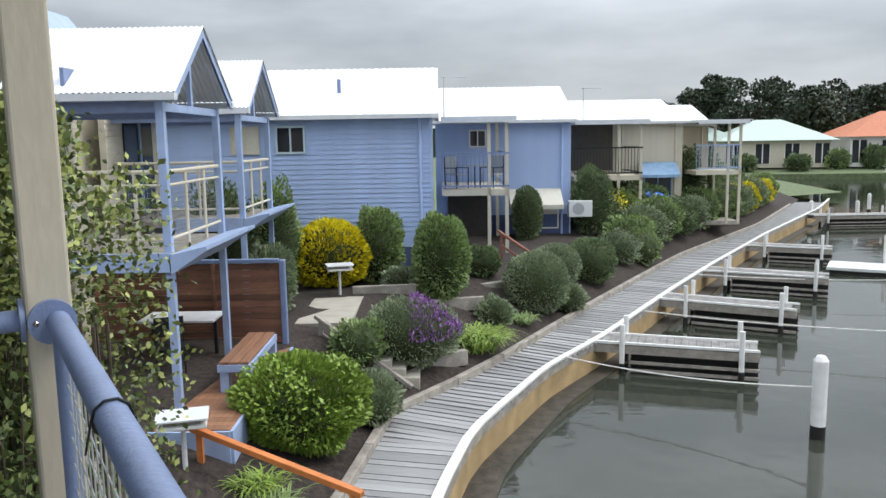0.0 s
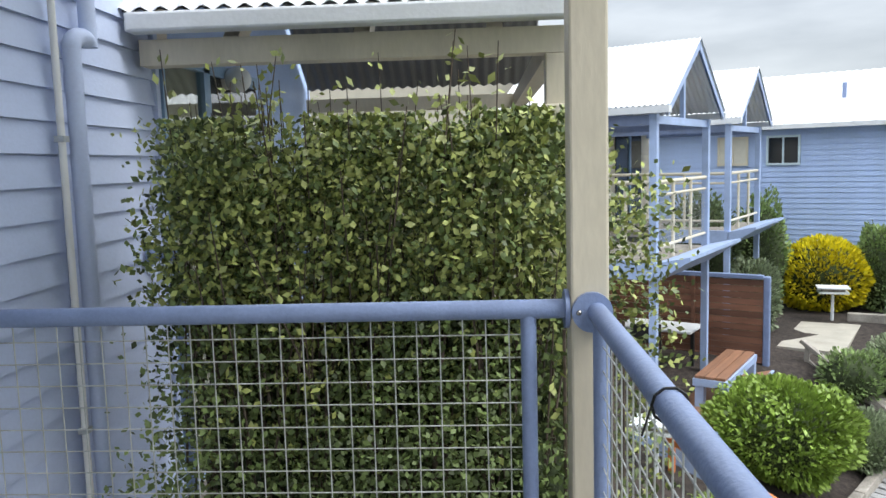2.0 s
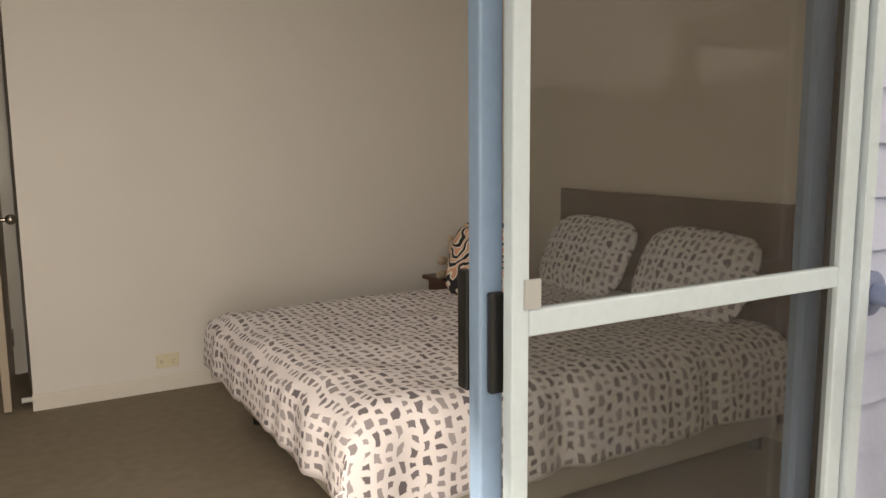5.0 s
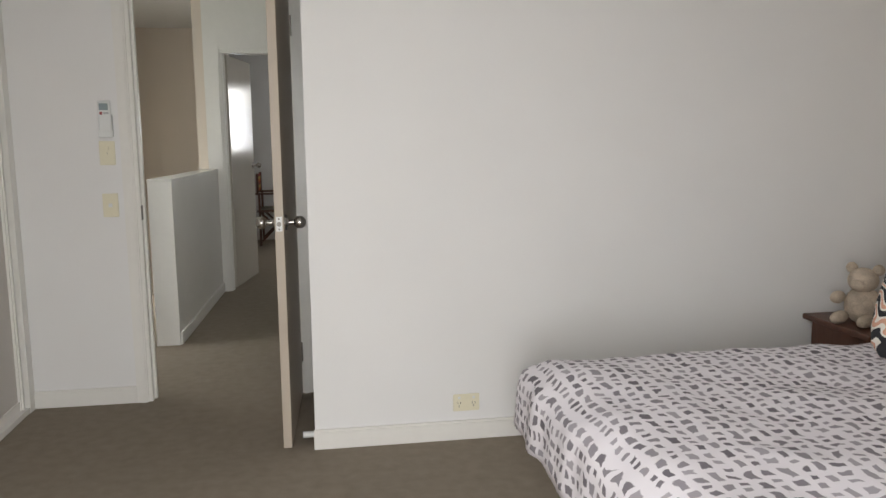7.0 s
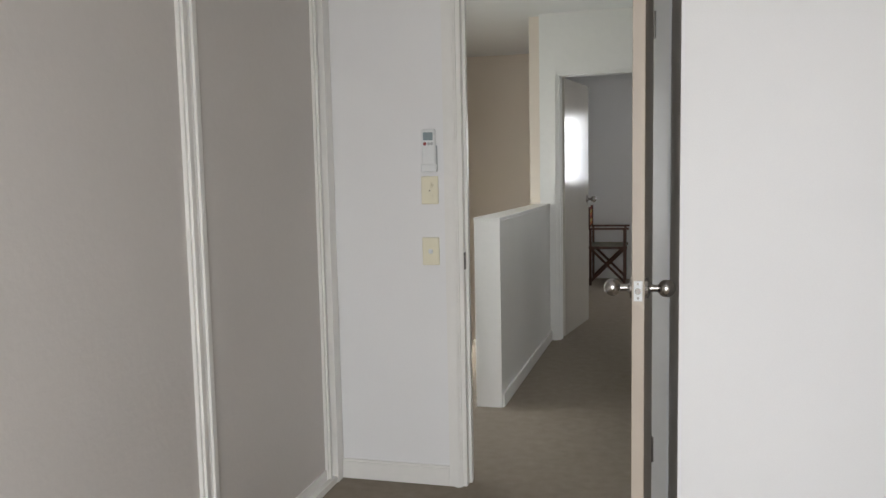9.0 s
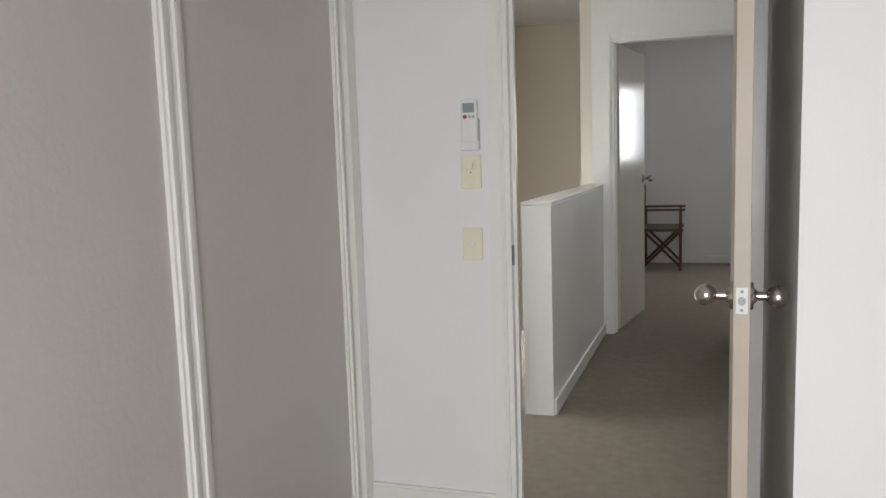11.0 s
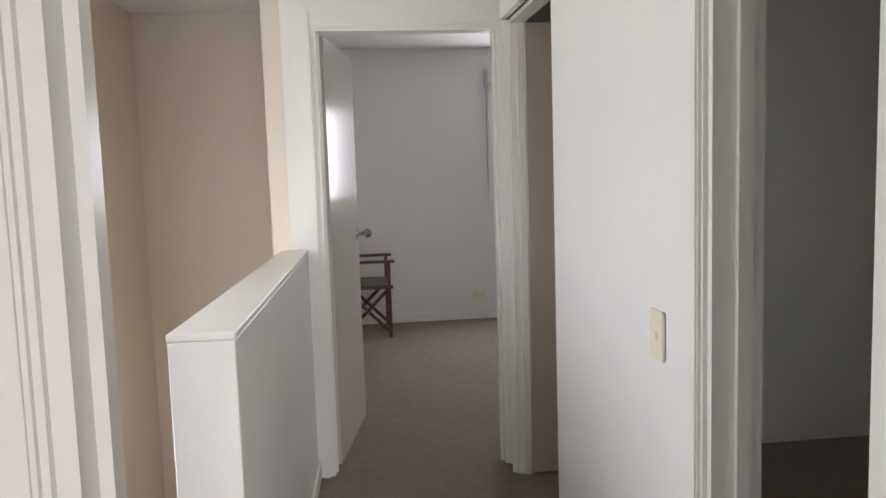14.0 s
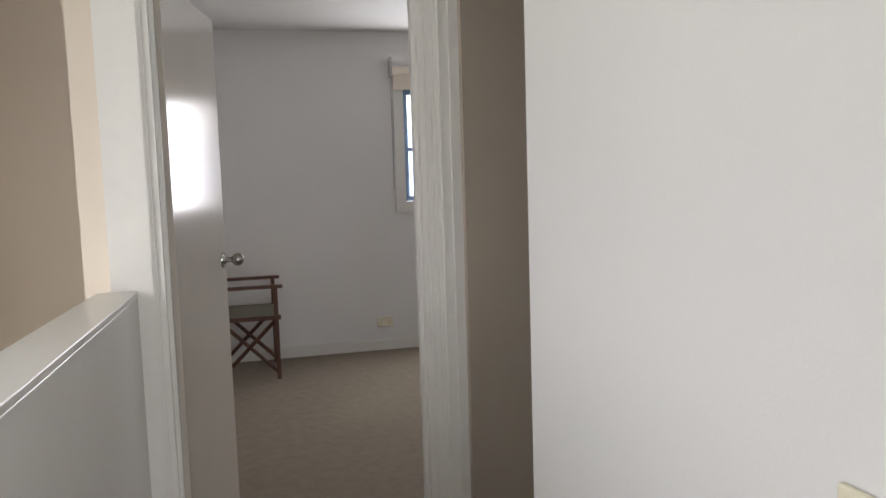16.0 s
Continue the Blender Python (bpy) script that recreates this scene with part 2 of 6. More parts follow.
# duvet cloth: rows of grey brush dabs on white
M_DUVET = bpy.data.materials.new("dabbed_duvet_cloth")
M_DUVET.use_nodes = True
gn, gl = M_DUVET.node_tree.nodes, M_DUVET.node_tree.links
tc, mp = gn.new("ShaderNodeTexCoord"), gn.new("ShaderNodeMapping")
wob = gn.new("ShaderNodeTexNoise")
wob.inputs["Scale"].default_value = 16
wadd = gn.new("ShaderNodeVectorMath")
wadd.operation = "MULTIPLY_ADD"
wadd.inputs[1].default_value = (0.055, 0.05, 0.0)
gl.new(tc.outputs["UV"], wob.inputs["Vector"])
gl.new(wob.outputs["Color"], wadd.inputs[0])
gl.new(tc.outputs["UV"], wadd.inputs[2])
mp.inputs["Scale"].default_value = (1, 1, 1)
gl.new(wadd.outputs[0], mp.inputs[0])
br = gn.new("ShaderNodeTexBrick")
br.offset, br.offset_frequency, br.squash = 0.5, 2, 0.7
br.inputs["Color1"].default_value, br.inputs["Color2"].default_value = (0.16, 0.145, 0.17, 1), (0.46, 0.43, 0.48, 1)
br.inputs["Mortar"].default_value = (0.84, 0.81, 0.86, 1)
br.inputs["Scale"].default_value = 1.0
br.inputs["Mortar Size"].default_value = 0.0115
br.inputs["Mortar Smooth"].default_value = 0.25
br.inputs["Bias"].default_value = -0.1
br.inputs["Brick Width"].default_value, br.inputs["Row Height"].default_value = 0.055, 0.042
gl.new(mp.outputs[0], br.inputs["Vector"])
gl.new(br.outputs[0], gn["Principled BSDF"].inputs["Base Color"])
gn["Principled BSDF"].inputs["Roughness"].default_value = 0.9


# ---- builders ----
def box(bm, x0, x1, y0, y1, z0, z1, bev=0.0):
    vs = [bm.verts.new((x, y, z)) for z in (z0, z1) for x, y in ((x0, y0), (x1, y0), (x1, y1), (x0, y1))]
    fs = [bm.faces.new([vs[i] for i in f]) for f in ((3, 2, 1, 0), (4, 5, 6, 7), (0, 1, 5, 4), (1, 2, 6, 5), (2, 3, 7, 6), (3, 0, 4, 7))]
    if bev:
        bmesh.ops.bevel(bm, geom=list({e for f in fs for e in f.edges}), offset=bev, segments=2, affect="EDGES", profile=0.5)
    return bm


def bx(*a, bev=0.0):
    return box(bmesh.new(), *a, bev=bev)


def cyl(bm, p, q, r, n=14, r2=None):
    p, q = Vector(p), Vector(q)
    m = Matrix.Translation((p + q) / 2) @ (q - p).to_track_quat("Z", "Y").to_matrix().to_4x4()
    bmesh.ops.create_cone(bm, cap_ends=True, segments=n, radius1=r, radius2=r if r2 is None else r2, depth=(q - p).length, matrix=m)
    return bm


def ball(bm, c, sx, sy, sz, u=16, v=10):
    bmesh.ops.create_uvsphere(bm, u_segments=u, v_segments=v, radius=1, matrix=Matrix.Translation(c) @ Matrix.Diagonal((sx, sy, sz, 1)))
    return bm


def quad(bm, *pts):
    return bm.faces.new([bm.verts.new(p) for p in pts])


def prism(bm, pts, y0, y1):
    """Pulls the outline pts (x, z) from y0 to y1."""
    a = [bm.verts.new((x, y0, z)) for x, z in pts]
    b = [bm.verts.new((x, y1, z)) for x, z in pts]
    bm.faces.new(a[::-1])
    bm.faces.new(b)
    for i in range(len(pts)):
        j = (i + 1) % len(pts)
        bm.faces.new((a[i], a[j], b[j], b[i]))
    return bm


def obj(name, bm, material, parent=None, label="", m=None, smooth=False, kind="", category="", group=""):
    me = bpy.data.meshes.new(name)
    bmesh.ops.recalc_face_normals(bm, faces=bm.faces)
    bm.to_mesh(me)
    bm.free()
    me.materials.append(material)
    if smooth:
        me.shade_smooth()
        me.set_sharp_from_angle(angle=radians(40))
    ob = new(name, me)
    if parent is not None:
        ob.parent = parent
    if m is not None:
        ob.matrix_basis = m
    return tagged(ob, label, category, group, kind)


def part(name, bm, material, parent, label="", smooth=False):
    return obj(name, bm, material, parent, label, smooth=smooth)


def thing(name, label, category, m=None, group="", kind=""):
    ob = new(name)
    ob.empty_display_size = 0.1
    if m is not None:
        ob.matrix_basis = m
    return tagged(ob, label, category, group, kind)


def setting(name, bm, material, label, category, m=None, smooth=False):
    return obj(name, bm, material, None, label, m, smooth, "structure", category)


def leaves(name, centres, sizes, material, parent, label="", up=0.3, long=1.9, seed=1):
    """Many small folded leaves at centres, one mesh."""
    g = np.random.default_rng(seed)
    c = np.asarray(centres, float)
    n = len(c)
    a = g.normal(size=(n, 3))
    a[:, 2] += up
    a /= np.linalg.norm(a, axis=1)[:, None]
    b = np.cross(a, g.normal(size=(n, 3)))
    b /= np.linalg.norm(b, axis=1)[:, None]
    s = np.asarray(sizes, float).reshape(-1, 1) * g.uniform(0.7, 1.3, (n, 1))
    v = np.stack([c - a * s * long / 2, c + b * s / 2, c + a * s * long / 2, c - b * s / 2], 1).reshape(-1, 3)
    me = bpy.data.meshes.new(name)
    me.from_pydata(v.tolist(), [], [(4 * i, 4 * i + 1, 4 * i + 2, 4 * i + 3) for i in range(n)])
    me.materials.append(material)
    ob = new(name, me)
    ob.parent = parent
    return tagged(ob, label)


def lumpy(c, r, n, seed, lump=0.12, square=2.0, bottom=-1.0):
    """Points on and just under a lumpy rounded body: centre c, half sizes r."""
    g = np.random.default_rng(seed)
    d = g.normal(size=(n, 3))
    d /= np.linalg.norm(d, axis=1)[:, None]
    d = d[d[:, 2] > bottom]
    k = (np.abs(d) ** square).sum(1) ** (-1 / square)
    ph = g.uniform(0, 6, 6)
    w = 1 + lump * (np.sin(5 * d[:, 0] + ph[0]) * np.sin(4 * d[:, 1] + ph[1]) + 0.6 * np.sin(9 * d[:, 2] + 7 * d[:, 0] + ph[2]) + 0.4 * np.sin(13 * d[:, 1] + ph[3]))
    rad = k * w * (1 - np.abs(g.normal(size=len(d))) * 0.07)
    return d * rad[:, None] * np.array(r) + np.array(c)


def bush(name, label, m, r, material, n=2600, leaf=0.045, seed=1, square=2.0, lump=0.1, tip=None, core=0.86):
    """A rounded shrub that stands on its base point: trunk, core coloured dark for the shade inside, leaves."""
    ob = thing(name, label, "bush", m)
    bm = bmesh.new()
    for i in range(4):
        a = i * 1.6 + seed
        cyl(bm, (0.05 * math.cos(a), 0.05 * math.sin(a), -0.1), (0.3 * r[0] * math.cos(a), 0.3 * r[1] * math.sin(a), r[2]), 0.02, 6, 0.008)
    part("stem", bm, M_BARK, ob)
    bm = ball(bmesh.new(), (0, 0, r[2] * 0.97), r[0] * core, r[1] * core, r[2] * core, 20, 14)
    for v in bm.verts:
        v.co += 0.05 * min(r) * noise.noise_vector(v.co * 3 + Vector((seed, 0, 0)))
    part("shade_core", bm, M_CORE, ob, smooth=True)
    leaves("foliage", lumpy((0, 0, r[2]), r, n, seed, lump, square), leaf, material, ob, seed=seed)
    if tip is not None:
        pts = lumpy((0, 0, r[2]), [q * 1.04 for q in r], n // 3, seed + 50, lump, square)
        leaves("young_foliage", pts[pts[:, 2] > r[2] * 0.9], leaf, tip, ob, seed=seed + 3)
    return ob

# ---- own house: bedroom, hall, far room ----
H = 2.5
setting("floor", bx(-1.6, 2.7, 0.0, 10.85, -0.12, 0.0), M_CARPET, "brown-grey looped carpet over the upper floor", "floor")
setting("floor_wardrobe", bx(-2.2, -1.6, 0.0, 4.2, -0.12, 0.0), M_CARPET, "brown-grey carpet under the wardrobe", "floor")
setting("ceiling", bx(-2.4, 2.8, 0.12, 10.9, H, H + 0.1), M_CEIL, "flat white painted plaster ceiling", "ceiling")
# front wall: sheet behind the weatherboards
bm = bmesh.new()
box(bm, 1.06, 2.72, 0.012, 0.12, -0.3, 3.0)
box(bm, -2.3, -0.72, 0.012, 0.12, -0.3, 3.0)
box(bm, -0.72, 1.06, 0.012, 0.12, 2.14, 3.0)
wall_front = setting("wall_front", bm, M_WALLWARM, "front wall with pale blue weatherboards outside", "wall")
bm = bmesh.new()
box(bm, 2.62, 2.72, 0.12, 3.445, 0, H)
setting("wall_head", bm, M_WALLWARM, "plain cream painted wall behind the bed head", "wall")
setting("wall_bedside", bx(-0.21, 2.72, 3.445, 4.31, 0, H), M_WALL, "plain off-white painted bedroom wall beside the bed", "wall")
bm = bmesh.new()
box(bm, -2.3, -1.04, 4.22, 4.31, 0, H)
box(bm, -1.04, -0.275, 4.22, 4.31, 2.05, H)
box(bm, -0.275, -0.211, 4.22, 4.31, 0, H)
setting("wall_rear", bm, M_WALL, "white painted rear bedroom wall with a doorway", "wall")
setting("wall_wardrobe_back", bx(-2.3, -2.2, 0.12, 4.22, 0, H), M_WALL, "plain wall at the back of the wardrobe", "wall")
# hall
bm = bmesh.new()
box(bm, -0.125, -0.025, 4.31, 4.38, 0, H)
box(bm, -0.125, -0.025, 4.38, 5.02, 2.05, H)
box(bm, -0.125, -0.025, 5.02, 6.16, 0, H)
box(bm, -0.125, -0.025, 6.16, 7.02, 2.05, H)
box(bm, -0.085, -0.025, 7.02, 7.15, 0, H)
setting("wall_hall", bm, M_WALL, "white painted hall wall with a side doorway", "wall")
bm = bmesh.new()
box(bm, -1.08, -0.945, 7.15, 7.24, 0, H)
box(bm, -0.945, -0.102, 7.15, 7.24, 2.05, H)
box(bm, -0.102, 2.72, 7.15, 7.24, 0, H)
setting("wall_hall_end", bm, M_WHITE, "white painted wall with the far doorway", "wall")
bm = bmesh.new()
box(bm, -2.3, -2.2, 4.31, 4.75, 0.62, H)
box(bm, -2.3, -2.2, 6.05, 9.1, 0.62, H)
box(bm, -2.3, -2.2, 4.75, 6.05, 0.62, 0.95)
box(bm, -2.3, -2.2, 4.75, 6.05, 2.05, H)
setting("wall_stair_side", bm, M_WALLWARM, "tall beige painted stairwell wall", "wall")
bm = bmesh.new()
box(bm, -2.3, -2.2, 7.42, 9.1, -2.7, 0.62)
box(bm, -2.3, -2.2, 4.31, 6.2, -2.7, 0.62)
box(bm, -2.3, -2.2, 6.2, 7.42, -2.7, -0.55)
setting("wall_stair_window", bm, M_WALLWARM, "beige stairwell wall around a low window", "wall")
setting("wall_stair_end", bx(-2.3, -1.081, 9.1, 9.2, -2.7, H), M_WALLWARM, "beige painted end wall of the stairwell", "wall")
setting("wall_stair_room", bx(-1.17, -1.081, 7.24, 9.1, -2.7, H), M_WALLWARM, "wall between stairwell and far room", "wall")
setting("stair_floor", bx(-2.3, -1.22, 4.31, 9.1, -2.8, -2.7), M_CARPET, "carpeted floor at the foot of the stairwell", "floor")
setting("wall_stair_front", bx(-2.3, -1.6, 4.25, 4.305, -2.7, 0), M_WALLWARM, "beige wall under the stair head", "wall")
# far room
setting("wall_room_left", bx(-1.40, -1.31, 9.2, 10.85, 0, H), M_WALL, "white wall of the far room", "wall")
setting("wall_room_right", bx(2.62, 2.72, 7.24, 10.85, 0, H), M_WALL, "white wall of the far room", "wall")
bm = bmesh.new()
box(bm, -1.31, 0.56, 10.75, 10.87, 0, H)
box(bm, 1.36, 2.72, 10.75, 10.87, 0, H)
box(bm, 0.56, 1.36, 10.75, 10.87, 0, 1.18)
box(bm, 0.56, 1.36, 10.75, 10.87, 2.06, H)
setting("wall_far", bm, M_WALL, "white painted end wall with a window", "wall")
setting("wall_side_room", bx(2.62, 2.72, 4.31, 7.15, 0, H), M_WALLWARM, "wall of the side room", "wall")
# half wall at the stairs
def skewed(x0, x1, x2, x3, y0, y1, z0, z1):
    """A block whose sides run from x0, x1 at y0 to x2, x3 at y1."""
    bm = bmesh.new()
    vs = [bm.verts.new((x, y, z)) for z in (z0, z1) for x, y in ((x0, y0), (x1, y0), (x3, y1), (x2, y1))]
    for q in ((3, 2, 1, 0), (4, 5, 6, 7), (0, 1, 5, 4), (1, 2, 6, 5), (2, 3, 7, 6), (3, 0, 4, 7)):
        bm.faces.new([vs[k] for k in q])
    bmesh.ops.bevel(bm, geom=list(bm.edges), offset=0.003, segments=2, affect="EDGES", profile=0.5)
    return bm


hw = setting("half_wall", skewed(-1.216, -1.07, -1.12, -1.005, 5.33, 7.148, -0.4, 1.05), M_WHITE, "white painted half wall beside the stairwell", "wall")
part("wall_cap", skewed(-1.2175, -1.0685, -1.1215, -1.0035, 5.3285, 7.1475, 1.0502, 1.068), M_WHITE, hw)
setting("baseboard", skewed(-1.069, -1.056, -1.004, -0.991, 5.34, 7.13, 0.002, 0.08), M_WHITE, "low white painted timber skirting board", "baseboard")
# stair flight seen past the half wall
st = thing("staircase", "carpeted staircase going down beside the half wall", "stairs", kind="structure")
for i in range(12):
    part("step", bx(-2.195, -1.235, 4.75 + 0.24 * i, 5.01 + 0.24 * i, -0.36 - 0.18 * i, -0.18 - 0.18 * i), M_CARPET, st)
part("landing", bx(-2.195, -1.6, 4.312, 4.75, -0.18, -0.002), M_CARPET, st)


def skirting(bm, x0, x1, y0, y1):
    box(bm, x0, x1, y0, y1, 0.002, 0.075)
    return bm


for i, a in enumerate(((-0.215, 2.62, 3.427, 3.443), (-1.574, -1.095, 4.202, 4.218), (-0.141, -0.127, 5.085, 6.09), (-1.3, 2.6, 10.732, 10.748))):
    bm = skirting(bmesh.new(), *a)
    x0, x1, y0, y1 = a
    if x1 - x0 > 0.1:
        box(bm, x0, x1, y0 + 0.005, y1, 0.0752, 0.085)
    setting("baseboard", bm, M_WHITE, "low white painted timber skirting board", "baseboard")


def architrave(name, axis, at, side, a0, a1, h, w=0.055):
    """Moulded trim round a doorway; axis x: the doorway runs along x in the plane y = at, and side is where the trim stands out."""
    t = thing(name, "white gloss moulded architrave round a doorway", "door frame", kind="structure")
    steps = ((0.0, 1.0, 0.012), (0.12, 0.62, 0.019), (0.2, 0.4, 0.023))
    for nm, b0, b1, z0, z1 in (("jamb_trim", a0 - w, a0, 0, h + w), ("jamb_trim", a1, a1 + w, 0, h + w), ("head_trim", a0, a1, h, h + w)):
        bm = bmesh.new()
        for f0, f1, d in steps:
            if nm == "head_trim":
                q0, q1, r0, r1 = b0, b1, z0 + w * f0, z0 + w * f1
            else:
                e0, e1 = (b0 + w * f0, b0 + w * f1) if b0 >= a1 else (b1 - w * f1, b1 - w * f0)
                q0, q1, r0, r1 = e0, e1, z0, z1
            lo, hi = sorted((at, at + side * d))
            if axis == "x":
                box(bm, q0, q1, lo, hi, r0, r1)
            else:
                box(bm, lo, hi, q0, q1, r0, r1)
        part(nm, bm, M_WHITE, t)
    return t


def lining(name, axis, p0, p1, a0, a1, h):
    """The flat boards and stops that line a doorway through a wall from p0 to p1."""
    t = thing(name, "white gloss door lining with stops", "door frame", kind="structure")
    mid = p0 + 0.45 * (p1 - p0)
    for nm, b0, b1, z0, z1 in (("jamb", a0, a0 + 0.018, 0, h), ("jamb", a1 - 0.018, a1, 0, h), ("head", a0 + 0.018, a1 - 0.018, h - 0.018, h)):
        bm = bmesh.new()
        if axis == "x":
            box(bm, b0, b1, p0 - 0.002, p1 + 0.002, z0, z1)
        else:
            box(bm, p0 - 0.002, p1 + 0.002, b0, b1, z0, z1)
        part(nm, bm, M_WHITE, t)
    for s0, s1 in ((a0 + 0.018, a0 + 0.03), (a1 - 0.03, a1 - 0.018)):
        bm = bmesh.new()
        if axis == "x":
            box(bm, s0, s1, mid, mid + 0.03, 0, h - 0.018)
        else:
            box(bm, mid, mid + 0.03, s0, s1, 0, h - 0.018)
        part("door_stop", bm, M_WHITE, t)
    return t


architrave("door_trim_bedroom", "x", 4.22, -1, -1.04, -0.275, 2.05)
architrave("door_trim_hall", "x", 4.31, 1, -1.04, -0.275, 2.05)
lining("door_lining_bedroom", "x", 4.22, 4.31, -1.04, -0.275, 2.05)
architrave("door_trim_far", "x", 7.15, -1, -0.945, -0.102, 2.05, 0.06)
lining("door_lining_far", "x", 7.15, 7.24, -0.945, -0.102, 2.05)
architrave("door_trim_side", "y", -0.085, -1, 6.16, 7.02, 2.05, 0.06)
architrave("door_trim_cupboard", "y", -0.125, -1, 4.44, 5.02, 2.05, 0.06)
lining("door_lining_cupboard", "y", -0.125, -0.025, 4.38, 5.02, 2.05)
lining("door_lining_side", "y", -0.085, -0.025, 6.16, 7.02, 2.05)


def knob(parent, x, y, z, side):
    """A round knob on its rose, out from a leaf face along local y."""
    bm = cyl(bmesh.new(), (x, y, z), (x, y + side * 0.008, z), 0.033, 28, 0.031)
    cyl(bm, (x, y + side * 0.008, z), (x, y + side * 0.016, z), 0.02, 24, 0.013)
    cyl(bm, (x, y + side * 0.012, z), (x, y + side * 0.04, z), 0.011, 16)
    ball(bm, (x, y + side * 0.060, z), 0.026, 0.026, 0.026, 24, 16)
    return part("knob", bm, M_METAL, parent, "brushed nickel round knob", smooth=True)


def door(name, label, m, w, h=2.03, hinges=True, knobs=True, knob_z=1.02, leaf=None):
    """A flush door, hinged at its local origin, along local +x, thickness along y."""
    d = thing(name, label, "door", m, kind="structure")
    part("leaf", bx(0.003, w, -0.018, 0.018, 0.012, h, bev=0.002), leaf or M_DOOR, d)
    if knobs:
        knob(d, w - 0.065, 0.018, knob_z, 1)
        knob(d, w - 0.065, -0.018, knob_z, -1)
    lp = part("latch_plate", bx(w, w + 0.0025, -0.0125, 0.0125, knob_z - 0.03, knob_z + 0.03, bev=0.0008), M_PLASTIC, d, "pale latch plate")
    part("latch_bolt", cyl(bmesh.new(), (w + 0.0025, 0, knob_z), (w + 0.010, 0, knob_z), 0.009, 14), M_DARKMETAL, lp, "dark latch bolt", smooth=True)
    for dz in (-0.021, 0.021):
        part("screw", cyl(bmesh.new(), (w + 0.0025, 0, knob_z + dz), (w + 0.0035, 0, knob_z + dz), 0.0035, 10), M_DARKMETAL, lp)
    if hinges:
        for z in (0.22, 1.85):
            bm = cyl(bmesh.new(), (-0.004, 0.02, z - 0.05), (-0.004, 0.02, z + 0.05), 0.006, 10)
            box(bm, -0.03, -0.002, 0.018, 0.021, z - 0.05, z + 0.05)
            part("hinge", bm, M_METAL, d)
    return d


door("door_bedroom", "off-white flush bedroom door standing open into the room", pose(-0.293, 4.20, 0, 0, 0, -92.4), 0.755, knob_z=0.962)
door("door_far", "off-white flush door standing open into the far room", pose(-0.918, 7.26, 0, 0, 0, 80), 0.76, knob_z=1.07, leaf=M_DOORGLOSS)
door("door_side", "flush door standing open into the dark side room", pose(-0.03, 6.99, 0, 0, 0, 2), 0.80)


# strike plate and door stop
obj("strike_plate", bx(-1.0215, -1.0185, 4.222, 4.25, 0.92, 0.99), M_DARKMETAL, None, "small steel strike plate on the door jamb", category="strike plate")
bm = cyl(bmesh.new(), (-0.211, 3.50, 0.045), (-0.262, 3.50, 0.045), 0.014, 12)
obj("door_stop_buffer", bm, M_PLASTIC, None, "white round door buffer on the skirting", smooth=True, category="door stop")


# wardrobe with sliding panels
wd = thing("wardrobe", "built-in wardrobe with grey-beige sliding doors in white frames", "wardrobe", pose(-0.035, 0, 0), kind="structure")
for y0, y1, x in ((0.2, 1.198, -1.575), (1.2, 2.198, -1.575), (2.2, 3.198, -1.575), (3.2, 4.14, -1.575)):
    d = part("sliding_door", bx(x - 0.012, x, y0, y1, 0.03, 2.2), M_PANEL, wd)
    for a, b in ((y0, y0 + 0.045), (y1 - 0.045, y1)):
        bm = bx(x - 0.034, x + 0.012, a, b, 0.03, 2.2)
        box(bm, x + 0.012, x + 0.020, a + 0.010, a + 0.022, 0.03, 2.2)
        part("stile", bm, M_WHITE, d)
    part("bottom_rail", bx(x - 0.013, x + 0.008, y0 + 0.045, y1 - 0.045, 0.03, 0.075), M_WHITE, d)
part("track", bx(-1.62, -1.545, 0.14, 4.15, 0.001, 0.028), M_WHITE, wd)
part("side_trim", bx(-1.64, -1.54, 4.15, 4.215, 0.0, 2.3), M_WHITE, wd)
part("head_panel", bx(-1.64, -1.55, 0.12, 4.15, 2.2, 2.499), M_WALL, wd)


# switches, sockets and the remote
def plate(name, label, m, w, h, kind, group=""):
    """A wall plate; local x across, z up, the face towards -y."""
    p = thing(name, label, "switch" if "switch" in name else "socket", m, group)
    part("plate", bx(-w / 2, w / 2, -0.009, 0, -h / 2, h / 2, bev=0.003), M_IVORY, p)
    if kind == "rocker":
        part("rocker", bx(-0.009, 0.009, -0.013, -0.009, -0.009, 0.009, bev=0.002), M_PLASTIC, p)
    if kind == "dial":
        bm = cyl(bmesh.new(), (0, -0.009, 0.022), (0, -0.013, 0.022), 0.018, 20)
        cyl(bm, (0, -0.013, 0.022), (0, -0.024, 0.022), 0.011, 16)
        part("dial", bm, M_IVORY, p, smooth=True)
        part("button", cyl(bmesh.new(), (0, -0.009, -0.026), (0, -0.0115, -0.026), 0.012, 20), M_IVORY, p)
        part("pointer", bx(-0.002, 0.002, -0.0105, -0.0088, -0.003, 0.001), M_BLACK, p)
    if kind == "socket":
        for s in (-1, 1):
            bm = bmesh.new()
            for dx, dz in ((-0.006, 0.0), (0.006, 0.0), (0, -0.014)):
                box(bm, s * 0.032 + dx - 0.001, s * 0.032 + dx + 0.001, -0.0098, -0.008, dz - 0.004, dz + 0.004)
            part("slot", bm, M_BLACK, p)
            part("rocker", bx(s * 0.032 - 0.005, s * 0.032 + 0.005, -0.012, -0.009, 0.018, 0.028), M_PLASTIC, p)
    return p


